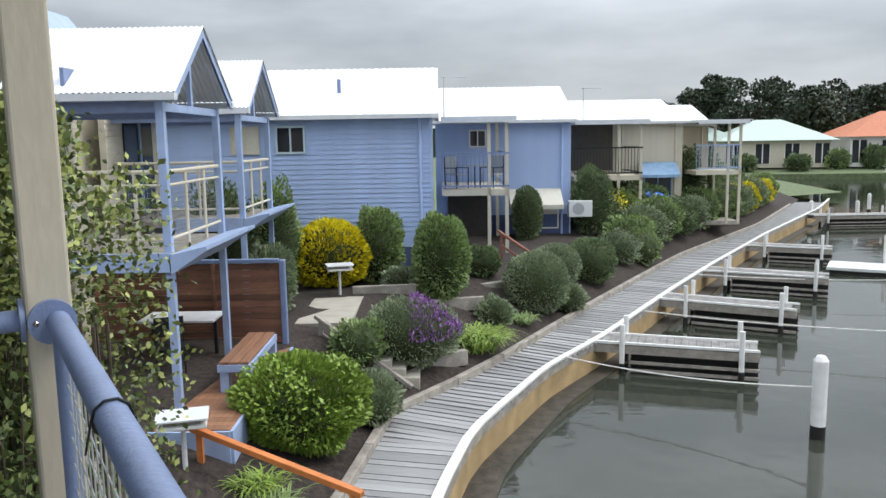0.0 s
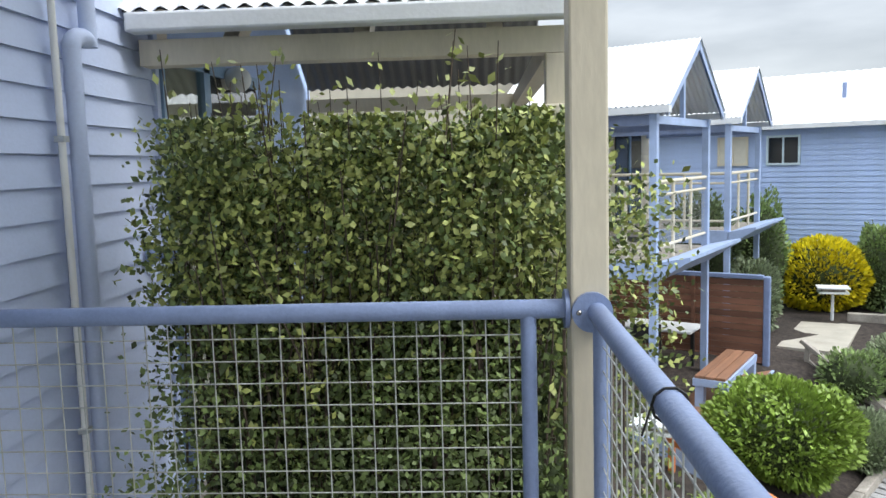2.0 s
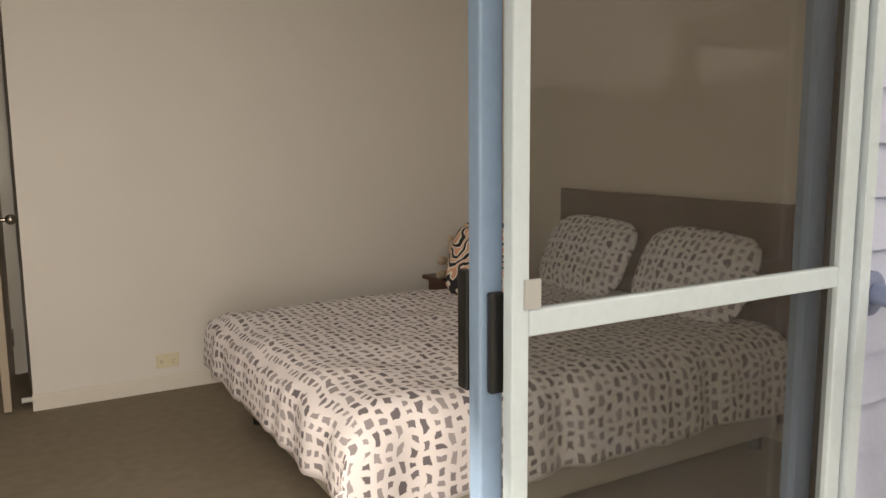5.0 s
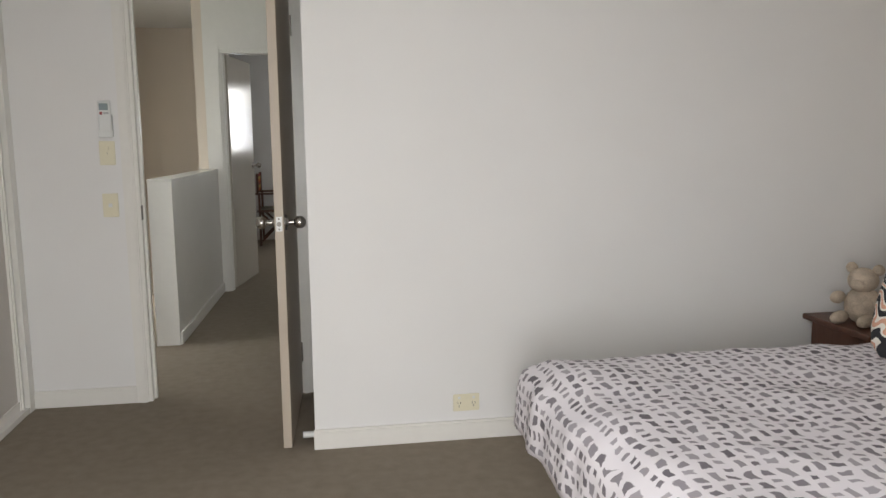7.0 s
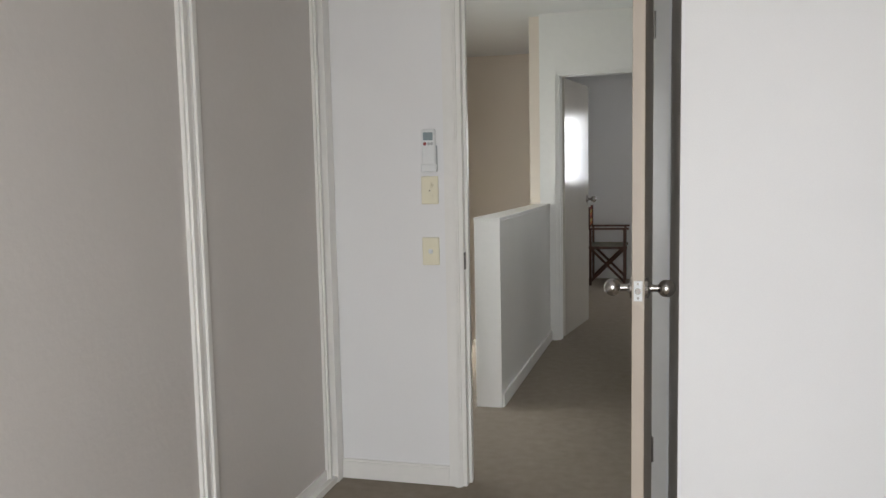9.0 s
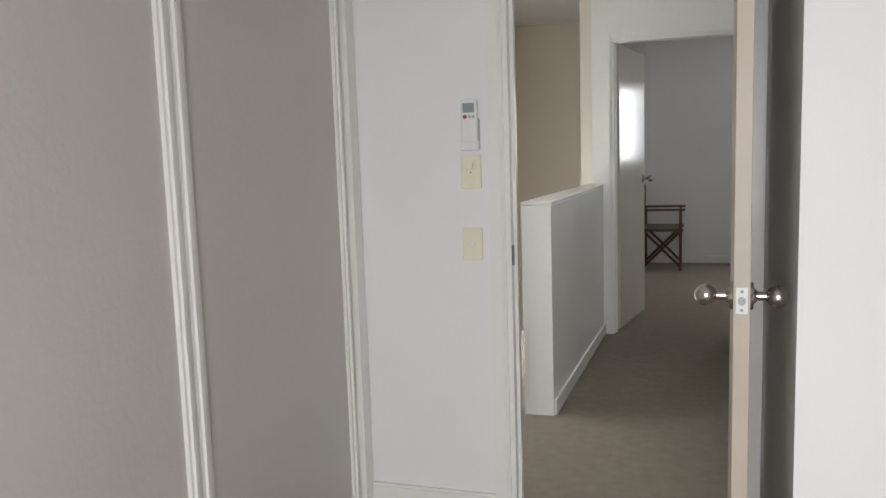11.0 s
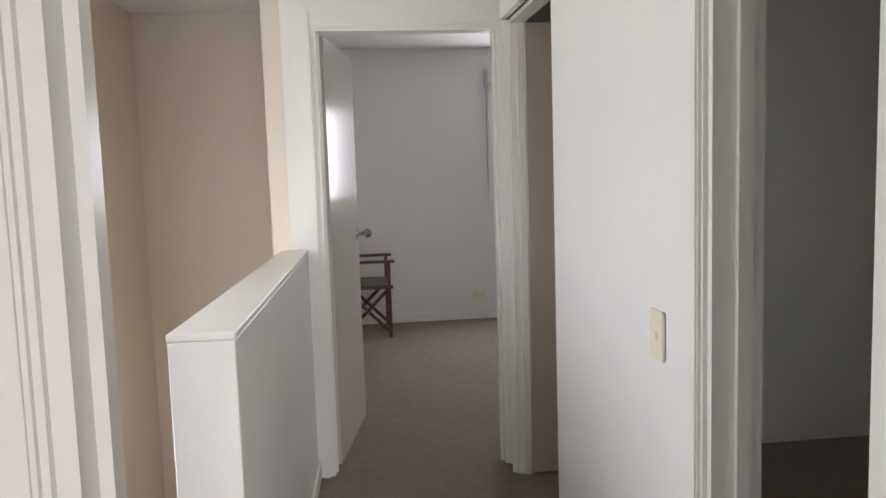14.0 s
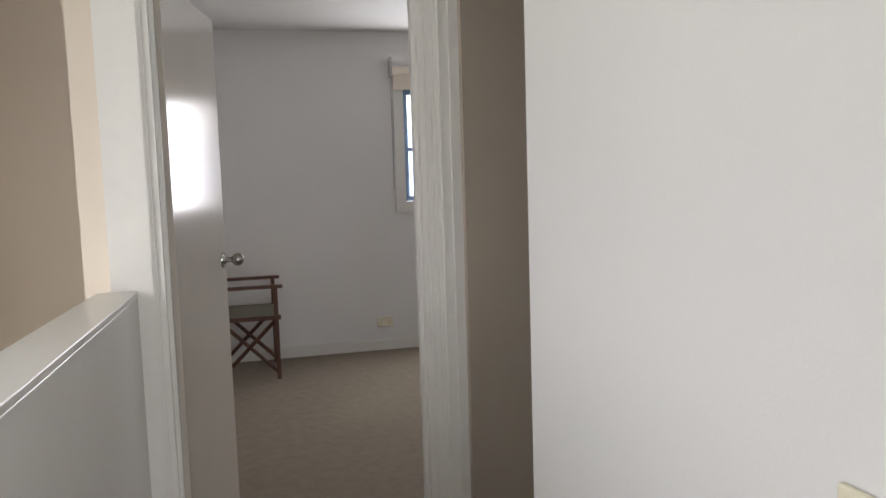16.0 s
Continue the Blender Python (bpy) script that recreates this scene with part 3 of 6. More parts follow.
plate("dimmer_switch", "ivory fan dial plate on the white wall", pose(-1.157, 4.219, 1.247), 0.072, 0.114, "dial")
plate("light_switch", "ivory single light switch plate on the white wall", pose(-1.158, 4.219, 0.996), 0.072, 0.114, "rocker")
plate("hall_light_switch", "ivory light switch plate on the hall wall", pose(-0.126, 5.26, 1.022, 0, 0, -90), 0.072, 0.114, "rocker")
plate("bedroom_socket", "ivory double power socket above the skirting", pose(0.44, 3.444, 0.165), 0.115, 0.075, "socket")
plate("far_room_socket", "white double power socket above the skirting", pose(0.357, 10.749, 0.228), 0.12, 0.075, "socket")
rm = thing("air_conditioner_remote", "pale grey remote control in a wall holder", "remote control", pose(-1.152, 4.219, 1.409))
part("holder", bx(-0.032, 0.030, -0.016, 0, -0.085, 0.02, bev=0.004), M_GREYP, rm)
body = part("body", bx(-0.030, 0.028, -0.030, -0.0165, -0.072, 0.085, bev=0.006), M_PLASTIC, rm)
part("screen", bx(-0.022, 0.018, -0.0315, -0.030, 0.04, 0.072), M_LCD, body)
part("red_button", cyl(bmesh.new(), (-0.015, -0.030, 0.026), (-0.015, -0.0325, 0.026), 0.007, 16), M_RED, body, "round red button")
for q in (0.001, 0.014):
    part("button", cyl(bmesh.new(), (q, -0.030, 0.026), (q, -0.0325, 0.026), 0.006, 16), M_GREYP, body)
part("holder_lip", bx(-0.034, 0.032, -0.034, -0.016, -0.088, -0.055, bev=0.004), M_PLASTIC, rm)

# bed
bed = thing("bed", "double bed with a pale upholstered base", "bed", pose(0.65, 1.22, 0))
part("base", bx(0, 1.90, 0, 1.54, 0.06, 0.30, bev=0.03), M_SHEET, bed, "pale fabric bed base")
for lx in (0.06, 1.82):
    for ly in (0.06, 1.47):
        part("leg", cyl(bmesh.new(), (lx, ly, 0), (lx, ly, 0.07), 0.028, 12), M_BLACK, bed)
part("mattress", bx(0.0, 1.90, 0.0, 1.54, 0.301, 0.50, bev=0.05), M_SHEET, bed)
part("headboard", bx(1.915, 1.945, 0.0, 1.54, 0.1, 1.05, bev=0.01), M_DARKWOOD, bed, "brown timber headboard")
# duvet: a grid draped over the mattress, foot and near side
bm = bmesh.new()
NX, NY = 84, 72
uvl = bm.loops.layers.uv.new("cloth")
grid = []


def drape(a, b):
    """Lays the flat cloth point (a along the bed, b across) over the mattress."""
    x, y, z = a, b, 0.485
    def over(t, lo):
        d = lo - t
        if d <= 0:
            return 0.0, 0.0
        r = 0.13
        if d < r * 1.57:
            return r * math.sin(d / r), r * (1 - math.cos(d / r))
        return r + 0.08 * (d - r * 1.57), r + (d - r * 1.57)
    ox, dx = over(a, 0.0)
    oy, dy = over(b, 0.03)
    oy2, dy2 = over(1.54 - b, 0.06)
    if ox:
        x = -ox
    if oy:
        y = 0.03 - oy
    if oy2:
        y = 1.48 + min(oy2, 0.12)
    z -= max(dx, dy, dy2 * 0.5) + 0.25 * min(dx, dy)
    p = Vector((x, y, z))
    k = 0.018 * noise.noise(Vector((a * 4, b * 4, 0))) + 0.007 * noise.noise(Vector((a * 13, b * 13, 3)))
    p.z += k
    if ox > 0.1:
        p.x += 0.03 * noise.noise(Vector((b * 7, 1, 0))) - 0.02
    if oy > 0.1:
        p.y += 0.03 * noise.noise(Vector((a * 7, 5, 0)))
    p.z = max(p.z, 0.13)
    return p


for i in range(NX + 1):
    for j in range(NY + 1):
        a, b = -0.33 + 2.15 * i / NX, -0.36 + 1.98 * j / NY
        grid.append((bm.verts.new(drape(a, b)), a, b))
for i in range(NX):
    for j in range(NY):
        q = [grid[k] for k in (i * (NY + 1) + j, (i + 1) * (NY + 1) + j, (i + 1) * (NY + 1) + j + 1, i * (NY + 1) + j + 1)]
        f = bm.faces.new([k[0] for k in q])
        for lp, k in zip(f.loops, q):
            lp[uvl].uv = (k[2], k[1])
dv = obj("duvet", bm, M_DUVET, None, "white duvet with rows of grey brush dabs on the bed", pose(0.65, 1.22, 0.06), smooth=True, category="duvet")
sm = dv.modifiers.new("thick", "SOLIDIFY")
sm.thickness, sm.offset = 0.02, -1


def pillow(name, label, m, sx, sy, sz, material):
    bm = ball(bmesh.new(), (0, 0, 0), sx, sy, sz, 28, 16)
    uv = bm.loops.layers.uv.new("cloth")
    for v in bm.verts:
        x, y = v.co.x / sx, v.co.y / sy
        k = (abs(x) ** 4 + abs(y) ** 4 + 1e-9) ** 0.25 / (math.hypot(x, y) + 1e-9)
        v.co.x /= max(k, 0.6)
        v.co.y /= max(k, 0.6)
        v.co += 0.012 * noise.noise_vector(v.co * 6)
    for f in bm.faces:
        for lp in f.loops:
            lp[uv].uv = (lp.vert.co.x, lp.vert.co.y)
    return obj(name, bm, material, None, label, m, True, category="pillow")


pillow("pillow", "dabbed grey and white pillow leaning on the headboard", pose(2.42, 1.62, 0.72, 0, -62, 0), 0.22, 0.33, 0.08, M_DUVET)
pillow("pillow", "dabbed grey and white pillow leaning on the headboard", pose(2.42, 2.36, 0.72, 0, -62, 0), 0.22, 0.33, 0.08, M_DUVET)
M_CUSH = mat("leaf_print_cushion", (0.70, 0.58, 0.50), 0.9, vary=0.3, scale=5, bump=0.1)
gn, gl = M_CUSH.node_tree.nodes, M_CUSH.node_tree.links
cw, cr = gn.new("ShaderNodeTexWave"), gn.new("ShaderNodeValToRGB")
cw.inputs["Scale"].default_value, cw.inputs["Distortion"].default_value, cw.inputs["Detail Scale"].default_value = 3.5, 24.0, 1.6
cr.color_ramp.interpolation = "CONSTANT"
cr.color_ramp.elements[0].color, cr.color_ramp.elements[1].color = (0.02, 0.02, 0.025, 1), (0.78, 0.74, 0.68, 1)
cr.color_ramp.elements[1].position = 0.42
peach = cr.color_ramp.elements.new(0.86)
peach.color = (0.66, 0.36, 0.26, 1)
gl.new(gn["Texture Coordinate"].outputs["Object"], cw.inputs["Vector"])
gl.new(cw.outputs["Fac"], cr.inputs[0])
gl.new(cr.outputs[0], gn["Principled BSDF"].inputs["Base Color"])
pillow("cushion", "cream cushion with a dark leaf print on the bed", pose(1.80, 2.40, 0.73, 0, -66, 22), 0.205, 0.205, 0.07, M_CUSH)
M_PLUSH = mat("beige_plush", (0.60, 0.50, 0.40), 0.95, vary=0.2, scale=14, bump=0.8, bscale=120)
bm = ball(bmesh.new(), (0, 0, 0.11), 0.10, 0.11, 0.12)
ball(bm, (-0.02, 0, 0.27), 0.085, 0.09, 0.08)
ball(bm, (-0.10, 0, 0.25), 0.04, 0.045, 0.035)
for s in (-1, 1):
    ball(bm, (0.0, s * 0.08, 0.34), 0.03, 0.035, 0.035)
    ball(bm, (-0.14, s * 0.08, 0.04), 0.10, 0.04, 0.04)
    ball(bm, (-0.06, s * 0.13, 0.15), 0.07, 0.04, 0.04)
obj("soft_toy", bm, M_PLUSH, None, "beige plush toy sitting on the bedside table", pose(2.12, 3.18, 0.50, 0, 0, 30) @ Matrix.Diagonal((0.68, 0.68, 0.68, 1)), True, category="soft toy")

bt = thing("bedside_table", "small dark timber bedside table by the bed", "bedside table", pose(2.2, 3.17, 0))
part("tabletop", bx(-0.22, 0.22, -0.22, 0.22, 0.475, 0.5, bev=0.006), M_DARKWOOD, bt)
part("drawer_box", bx(-0.19, 0.19, -0.19, 0.19, 0.33, 0.474, bev=0.004), M_DARKWOOD, bt)
for sx in (-0.17, 0.17):
    for sy in (-0.17, 0.17):
        part("leg", bx(sx - 0.018, sx + 0.018, sy - 0.018, sy + 0.018, 0.0, 0.329), M_DARKWOOD, bt)

# director's chair in the far room
ch = thing("folding_chair", "dark timber director's chair with striped canvas back", "chair", pose(-0.70, 10.40, 0, 0, 0, 90))
W, D = 0.27, 0.22
for sx in (-1, 1):
    part("armrest", bx(sx * W - 0.025, sx * W + 0.025, -D - 0.02, D + 0.03, 0.64, 0.662, bev=0.005), M_DARKWOOD, ch)
    for sy in (-1, 1):
        part("leg", bx(sx * W - 0.014, sx * W + 0.014, sy * D * 0.86 - 0.014, sy * D * 0.86 + 0.014, 0.0, 0.64), M_DARKWOOD, ch)
    part("seat_rail", bx(sx * W - 0.016, sx * W + 0.016, -D, D, 0.42, 0.45), M_DARKWOOD, ch)
    part("back_post", bx(sx * W - 0.014, sx * W + 0.014, D - 0.03, D, 0.66, 0.90), M_DARKWOOD, ch)
for sx in (-1, 1):
    for a in (-1, 1):
        part("cross_brace", cyl(bmesh.new(), (sx * (W - 0.03), -a * D * 0.86, 0.04), (sx * (W - 0.03) + 0.012 * a, a * D * 0.86, 0.42), 0.014, 8), M_DARKWOOD, ch)
bm = bmesh.new()
for i in range(8):
    x0, x1 = -W + 2 * W * i / 8, -W + 2 * W * (i + 1) / 8
    z0, z1 = [0.452 - 0.03 * (1 - (x / W) ** 2) for x in (x0, x1)]
    prism(bm, [(x0, z0), (x1, z1), (x1, z1 - 0.004), (x0, z0 - 0.004)], -D + 0.01, D - 0.01)
part("canvas_seat", bm, M_CANVAS, ch, "grey-green canvas seat")
stripes = [mat("orange_stripe", (0.55, 0.16, 0.05), 0.9), mat("yellow_stripe", (0.62, 0.45, 0.15), 0.9), mat("red_stripe", (0.30, 0.06, 0.04), 0.9)]
for i in range(6):
    part("canvas_stripe", bx(-W, W, D - 0.018, D - 0.012, 0.68 + 0.035 * i, 0.715 + 0.035 * i), stripes[i % 3], ch, "striped canvas back band")


# windows of the far room and the stairs
wf = thing("window_far", "white framed window with a raised roller blind", "window", pose(0.11, 0, 0.08), kind="structure")
for nm, a in (("window_frame", (0.37, 0.45, 10.725, 10.748, 1.02, 2.06)), ("window_frame", (1.25, 1.33, 10.725, 10.748, 1.02, 2.06)), ("window_sill", (0.45, 1.25, 10.72, 10.748, 1.02, 1.10)), ("window_head", (0.45, 1.25, 10.725, 10.748, 1.98, 2.06))):
    part(nm, bx(*a), M_WHITE, wf)
for a in ((0.452, 0.49, 10.78, 10.81, 1.102, 1.978), (1.21, 1.248, 10.78, 10.81, 1.102, 1.978), (0.49, 1.21, 10.78, 10.81, 1.102, 1.14), (0.49, 1.21, 10.78, 10.81, 1.94, 1.978), (0.49, 1.21, 10.785, 10.805, 1.5, 1.525)):
    part("sash", bx(*a), M_ALU2, wf)
bm = bmesh.new()
quad(bm, (0.49, 10.795, 1.14), (1.21, 10.795, 1.14), (1.21, 10.795, 1.94), (0.49, 10.795, 1.94))
pn = part("pane", bm, M_GLASS, wf)
pn.visible_shadow = False
part("roller_blind", cyl(bmesh.new(), (0.36, 10.70, 2.12), (1.34, 10.70, 2.12), 0.035, 16), M_WALLWARM, wf, smooth=True)
part("blind_bracket", bx(0.345, 0.36, 10.66, 10.748, 2.07, 2.22), M_METAL, wf)
part("blind_hem", bx(0.37, 1.33, 10.692, 10.699, 1.97, 2.10), M_WALLWARM, wf)
part("blind_cord", cyl(bmesh.new(), (0.352, 10.70, 1.2), (0.352, 10.70, 2.1), 0.004, 6), M_GREYP, wf)
setting("neighbour_wall_behind", bx(-1.5, 3.5, 13.2, 13.4, -2.6, 1.9), M_POSTBLUE, "blue-grey boarded wall behind the house", "wall")
ws = thing("window_stair", "low stair window with a blue frame", "window", kind="structure")
for a in ((-2.26, -2.22, 6.2, 6.26, -0.55, 0.62), (-2.26, -2.22, 7.36, 7.42, -0.55, 0.62), (-2.26, -2.22, 6.26, 7.36, 0.56, 0.62), (-2.26, -2.22, 6.26, 7.36, -0.55, -0.49)):
    part("sash", bx(*a), M_ALU2, ws)
for a in ((-2.198, -2.18, 7.42, 7.50, -0.6, 0.70), (-2.198, -2.18, 6.12, 6.2, -0.6, 0.70), (-2.198, -2.18, 6.2, 7.42, 0.62, 0.70)):
    part("window_trim", bx(*a), M_WHITE, ws)
pn = part("pane", bx(-2.242, -2.238, 6.26, 7.36, -0.49, 0.56), M_GLASS, ws)
pn.visible_shadow = False
wu = thing("window_stair_upper", "upper stair window with a blue frame", "window", kind="structure")
for a in ((-2.26, -2.22, 4.75, 4.81, 0.95, 2.05), (-2.26, -2.22, 5.99, 6.05, 0.95, 2.05), (-2.26, -2.22, 4.81, 5.99, 1.99, 2.05), (-2.26, -2.22, 4.81, 5.99, 0.95, 1.01)):
    part("sash", bx(*a), M_ALU2, wu)
bm = bmesh.new()
quad(bm, (-2.24, 4.81, 1.01), (-2.24, 5.99, 1.01), (-2.24, 5.99, 1.99), (-2.24, 4.81, 1.99))
pn = part("pane", bm, M_GLASS, wu)
pn.visible_shadow = False
wl1 = thing("wall_lamp", "round white opal wall light in the stairwell", "lamp", pose(-2.2, 7.87, 0.28))
part("backplate", cyl(bmesh.new(), (0.0, 0, 0), (0.03, 0, 0), 0.13, 28), M_WHITE, wl1)
part("shade", ball(bmesh.new(), (0.03, 0, 0), 0.07, 0.115, 0.115, 24, 14), M_PLASTIC, wl1, "opal glass shade", smooth=True)

setting("side_ground", bx(-30, -2.4, -1, 30, -2.95, -2.85), M_LAWN, "grass beside the house", "ground")

# ---- own balcony ----
BZ = -0.04
bal = thing("balcony_floor", "grey-brown timber balcony deck", "floor", kind="structure")
for i in range(19):
    part("plank", bx(-1.6, 1.13, -1.70 + 0.09 * i, -1.615 + 0.09 * i, BZ - 0.03, BZ), M_SLEEPER, bal)
bm = bmesh.new()
box(bm, 1.05, 1.13, -1.545, -1.465, -2.9, 2.45, bev=0.006)
setting("balcony_post", bm, M_BEAM, "square cream painted timber balcony post", "post")
setting("balcony_beam", bx(-1.7, 1.2, -1.55, -1.46, 2.46, 2.62), M_BEAM, "cream painted beam over the balcony", "beam")


def corrugated(name, label, x0, x1, fz, y0, y1, material, m=None, pitch=0.076, amp=0.009):
    """A corrugated roof sheet whose ribs run along x, from (x0, fz0) to (x1, fz1); the waves step along y."""
    bm = bmesh.new()
    n = int((y1 - y0) / pitch * 6)
    row = []
    for i in range(n + 1):
        y = y0 + (y1 - y0) * i / n
        dz = amp * math.sin(2 * math.pi * (y - y0) / pitch)
        row.append((bm.verts.new((x0, y, fz[0] + dz)), bm.verts.new((x1, y, fz[1] + dz))))
    for a, b in zip(row, row[1:]):
        bm.faces.new((a[0], b[0], b[1], a[1]))
    return setting(name, bm, material, label, "roof", m)


corrugated("balcony_roof", "white corrugated steel roof over the balcony", 0, 1.8, (2.70, 2.62), -1.2, 1.7, M_ROOF, pose(0, 0, 0, 0, 0, -90))
setting("roof_main", bx(-2.5, 2.75, 0.0, 11.0, 3.0, 3.1), M_ROOF, "white steel roof of the house", "roof")
RZ, RX, RY = 1.042, 1.087, -1.518
rail = thing("balcony_railing", "blue-grey tubular railing with galvanised mesh", "railing")
part("top_rail", cyl(bmesh.new(), (RX, -0.02, RZ), (RX, -1.463, RZ), 0.021, 20), M_RAIL, rail, smooth=True)
part("top_rail", cyl(bmesh.new(), (1.048, RY, RZ), (-1.6, RY, RZ), 0.021, 20), M_RAIL, rail, smooth=True)
for z in (0.517, 0.07):
    part("lower_rail", cyl(bmesh.new(), (RX, -0.02, z), (RX, -1.463, z), 0.017, 16), M_RAIL, rail, smooth=True)
part("lower_rail", cyl(bmesh.new(), (1.048, RY, 0.07), (-1.6, RY, 0.07), 0.017, 16), M_RAIL, rail, smooth=True)
for p, q in (((RX, -0.001, RZ), (RX, -0.014, RZ)), ((RX, -0.001, 0.517), (RX, -0.014, 0.517)), ((RX, -1.455, RZ), (RX, -1.464, RZ)), ((1.049, RY + 0.01, RZ), (1.034, RY + 0.01, RZ))):
    bm = cyl(bmesh.new(), p, q, 0.042, 24)
    f = part("flange", bm, M_RAIL, rail, smooth=True)
    o = Vector(q)
    s = Vector((0.028, 0, 0)) if p[0] == q[0] else Vector((0, 0.028, 0))
    for c in (s, -s):
        part("bolt", ball(bmesh.new(), o + c, 0.006, 0.006, 0.006, 8, 6), M_METAL, f)
for y in (-0.129, -1.379):
    part("upright", cyl(bmesh.new(), (RX, y, BZ), (RX, y, RZ), 0.017, 16), M_RAIL, rail, smooth=True)
for x in (0.985, -0.35):
    part("upright", cyl(bmesh.new(), (x, RY, BZ), (x, RY, RZ), 0.017, 16), M_RAIL, rail, smooth=True)


def mesh_panel(p, q, z0, z1, step=0.05, r=0.0015):
    """Welded wire: two bmeshes, uprights and cross wires, between the plan points p and q."""
    p, q = Vector(p), Vector(q)
    n = int((q - p).length / step)
    bm = bmesh.new()
    for i in range(1, n + 1):
        a = p + (q - p) * (i / (n + 0.5))
        cyl(bm, (a.x, a.y, z0), (a.x, a.y, z1), r, 5)
    z = z1 - 0.035
    while z > z0:
        cyl(bm, (p.x, p.y, z), (q.x, q.y, z), r, 5)
        z -= step
    return bm


part("wire_mesh", mesh_panel((RX, -0.145), (RX, -1.362), 0.08, RZ - 0.02), M_GALV, rail, "galvanised square wire mesh")
part("wire_mesh", mesh_panel((0.967, RY), (-0.33, RY), 0.08, RZ - 0.02), M_GALV, rail, "galvanised square wire mesh")
bm = bmesh.new()
for i in range(10):
    a0, a1 = radians(i * 36), radians(i * 36 + 36)
    cyl(bm, (0.42, RY + 0.024 * math.cos(a0), RZ + 0.024 * math.sin(a0)), (0.42 + 0.001, RY + 0.024 * math.cos(a1), RZ + 0.024 * math.sin(a1)), 0.002, 6)
cyl(bm, (0.42, RY + 0.024, RZ), (0.45, RY + 0.03, RZ - 0.05), 0.0015, 6)
obj("cable_tie", bm, M_BLACK, None, "black cable tie round the railing", category="cable tie")

# weatherboards of the front wall
bd = bmesh.new()
prism(bd, [(0, 0), (-0.022, 0.0), (-0.006, 0.104), (0, 0.104)], 0, 1)
board_mesh = bpy.data.meshes.new("weatherboard")
bmesh.ops.recalc_face_normals(bd, faces=bd.faces)
bd.to_mesh(board_mesh)
bd.free()
board_mesh.materials.append(M_SIDING)
for x0, x1 in ((1.051, 2.50), (-2.3, -0.745)):
    for i in range(31):
        o = new("weatherboard", board_mesh)
        o.parent = wall_front
        # local x points out of the wall (-y), local y runs along it
        o.matrix_basis = Matrix(((0, x1 - x0, 0, x0), (1, 0, 0, 0.012), (0, 0, 1, -0.251 + 0.098 * i), (0, 0, 0, 1)))
setting("corner_trim", bx(2.50, 2.535, -0.02, 0.011, -0.3, 2.6), M_SIDING, "pale blue corner board", "trim")
# downpipe with an elbow, and a thin white conduit
dp = thing("downpipe", "pale blue round downpipe with an elbow", "downpipe")
part("pipe", cyl(bmesh.new(), (1.80, -0.055, -0.3), (1.80, -0.055, 1.735), 0.027, 20), M_SIDING, dp, smooth=True)
part("collar", cyl(bmesh.new(), (1.80, -0.055, 1.60), (1.80, -0.055, 1.66), 0.029, 20), M_SIDING, dp, smooth=True)
bm = bmesh.new()
rings = []
bend = [Vector((1.80, -0.055, 1.73))] + [Vector((1.855 - 0.055 * math.cos(math.pi * i / 12), -0.055, 1.735 + 0.03 * math.sin(math.pi * i / 12) + 0.02 * i / 12)) for i in range(13)]
for i, c in enumerate(bend):
    d = (bend[min(i + 1, 13)] - bend[max(i - 1, 0)]).normalized()
    u = Vector((0, 1, 0))
    v = d.cross(u)
    rings.append([bm.verts.new(c + 0.028 * (u * math.cos(radians(k * 22.5)) + v * math.sin(radians(k * 22.5)))) for k in range(16)])
for a, b in zip(rings, rings[1:]):
    for k in range(16):
        bm.faces.new((a[k], a[(k + 1) % 16], b[(k + 1) % 16], b[k]))
part("elbow", bm, M_SIDING, dp, smooth=True)
part("pipe", cyl(bmesh.new(), (1.91, -0.055, 1.75), (1.91, -0.055, 2.6), 0.027, 20), M_SIDING, dp, smooth=True)
cd = thing("conduit", "thin white conduit down the boarded wall", "conduit")
part("tube", cyl(bmesh.new(), (1.74, -0.035, -0.3), (1.74, -0.035, 2.6), 0.011, 12), M_WHITE, cd, smooth=True)
for z in (0.55, 1.45):
    part("saddle_clip", bx(1.723, 1.757, -0.05, -0.02, z, z + 0.018), M_GALV, cd)

# sliding door: frame, glass leaf pushed over, and gauze screen in front
sd = thing("sliding_door", "pale blue aluminium sliding door with an insect screen, open", "door", kind="structure")
part("frame_jamb", bx(1.020, 1.050, -0.03, 0.10, 0, 2.14), M_ALU, sd)
part("frame_gap", bx(1.011, 1.0195, -0.012, 0.09, 0, 2.14), M_BLACK, sd)
part("frame_jamb", bx(-0.745, -0.69, -0.03, 0.10, 0, 2.14), M_ALU, sd)
part("frame_head", bx(-0.69, 1.02, -0.03, 0.10, 2.09, 2.14), M_ALU, sd)
part("frame_sill", bx(-0.69, 1.02, -0.03, 0.10, -0.03, 0.012), M_ALU, sd)
sc = part("screen_leaf", bx(0.274, 0.302, -0.022, 0.0, 0.014, 2.088, bev=0.003), M_ALU, sd, "insect screen leaf")
part("stile", bx(0.972, 1.010, -0.022, 0.0, 0.014, 2.088, bev=0.003), M_ALU, sc)
part("mid_rail", bx(0.302, 0.972, -0.020, -0.001, 1.066, 1.103, bev=0.003), M_ALU, sc)
part("bottom_rail", bx(0.302, 0.972, -0.020, -0.001, 0.014, 0.07), M_ALU, sc)
bm = bmesh.new()
quad(bm, (0.302, -0.0105, 0.07), (0.972, -0.0105, 0.07), (0.972, -0.0105, 2.088), (0.302, -0.0105, 2.088))
part("gauze", bm, M_GAUZE, sc, "dark insect gauze")
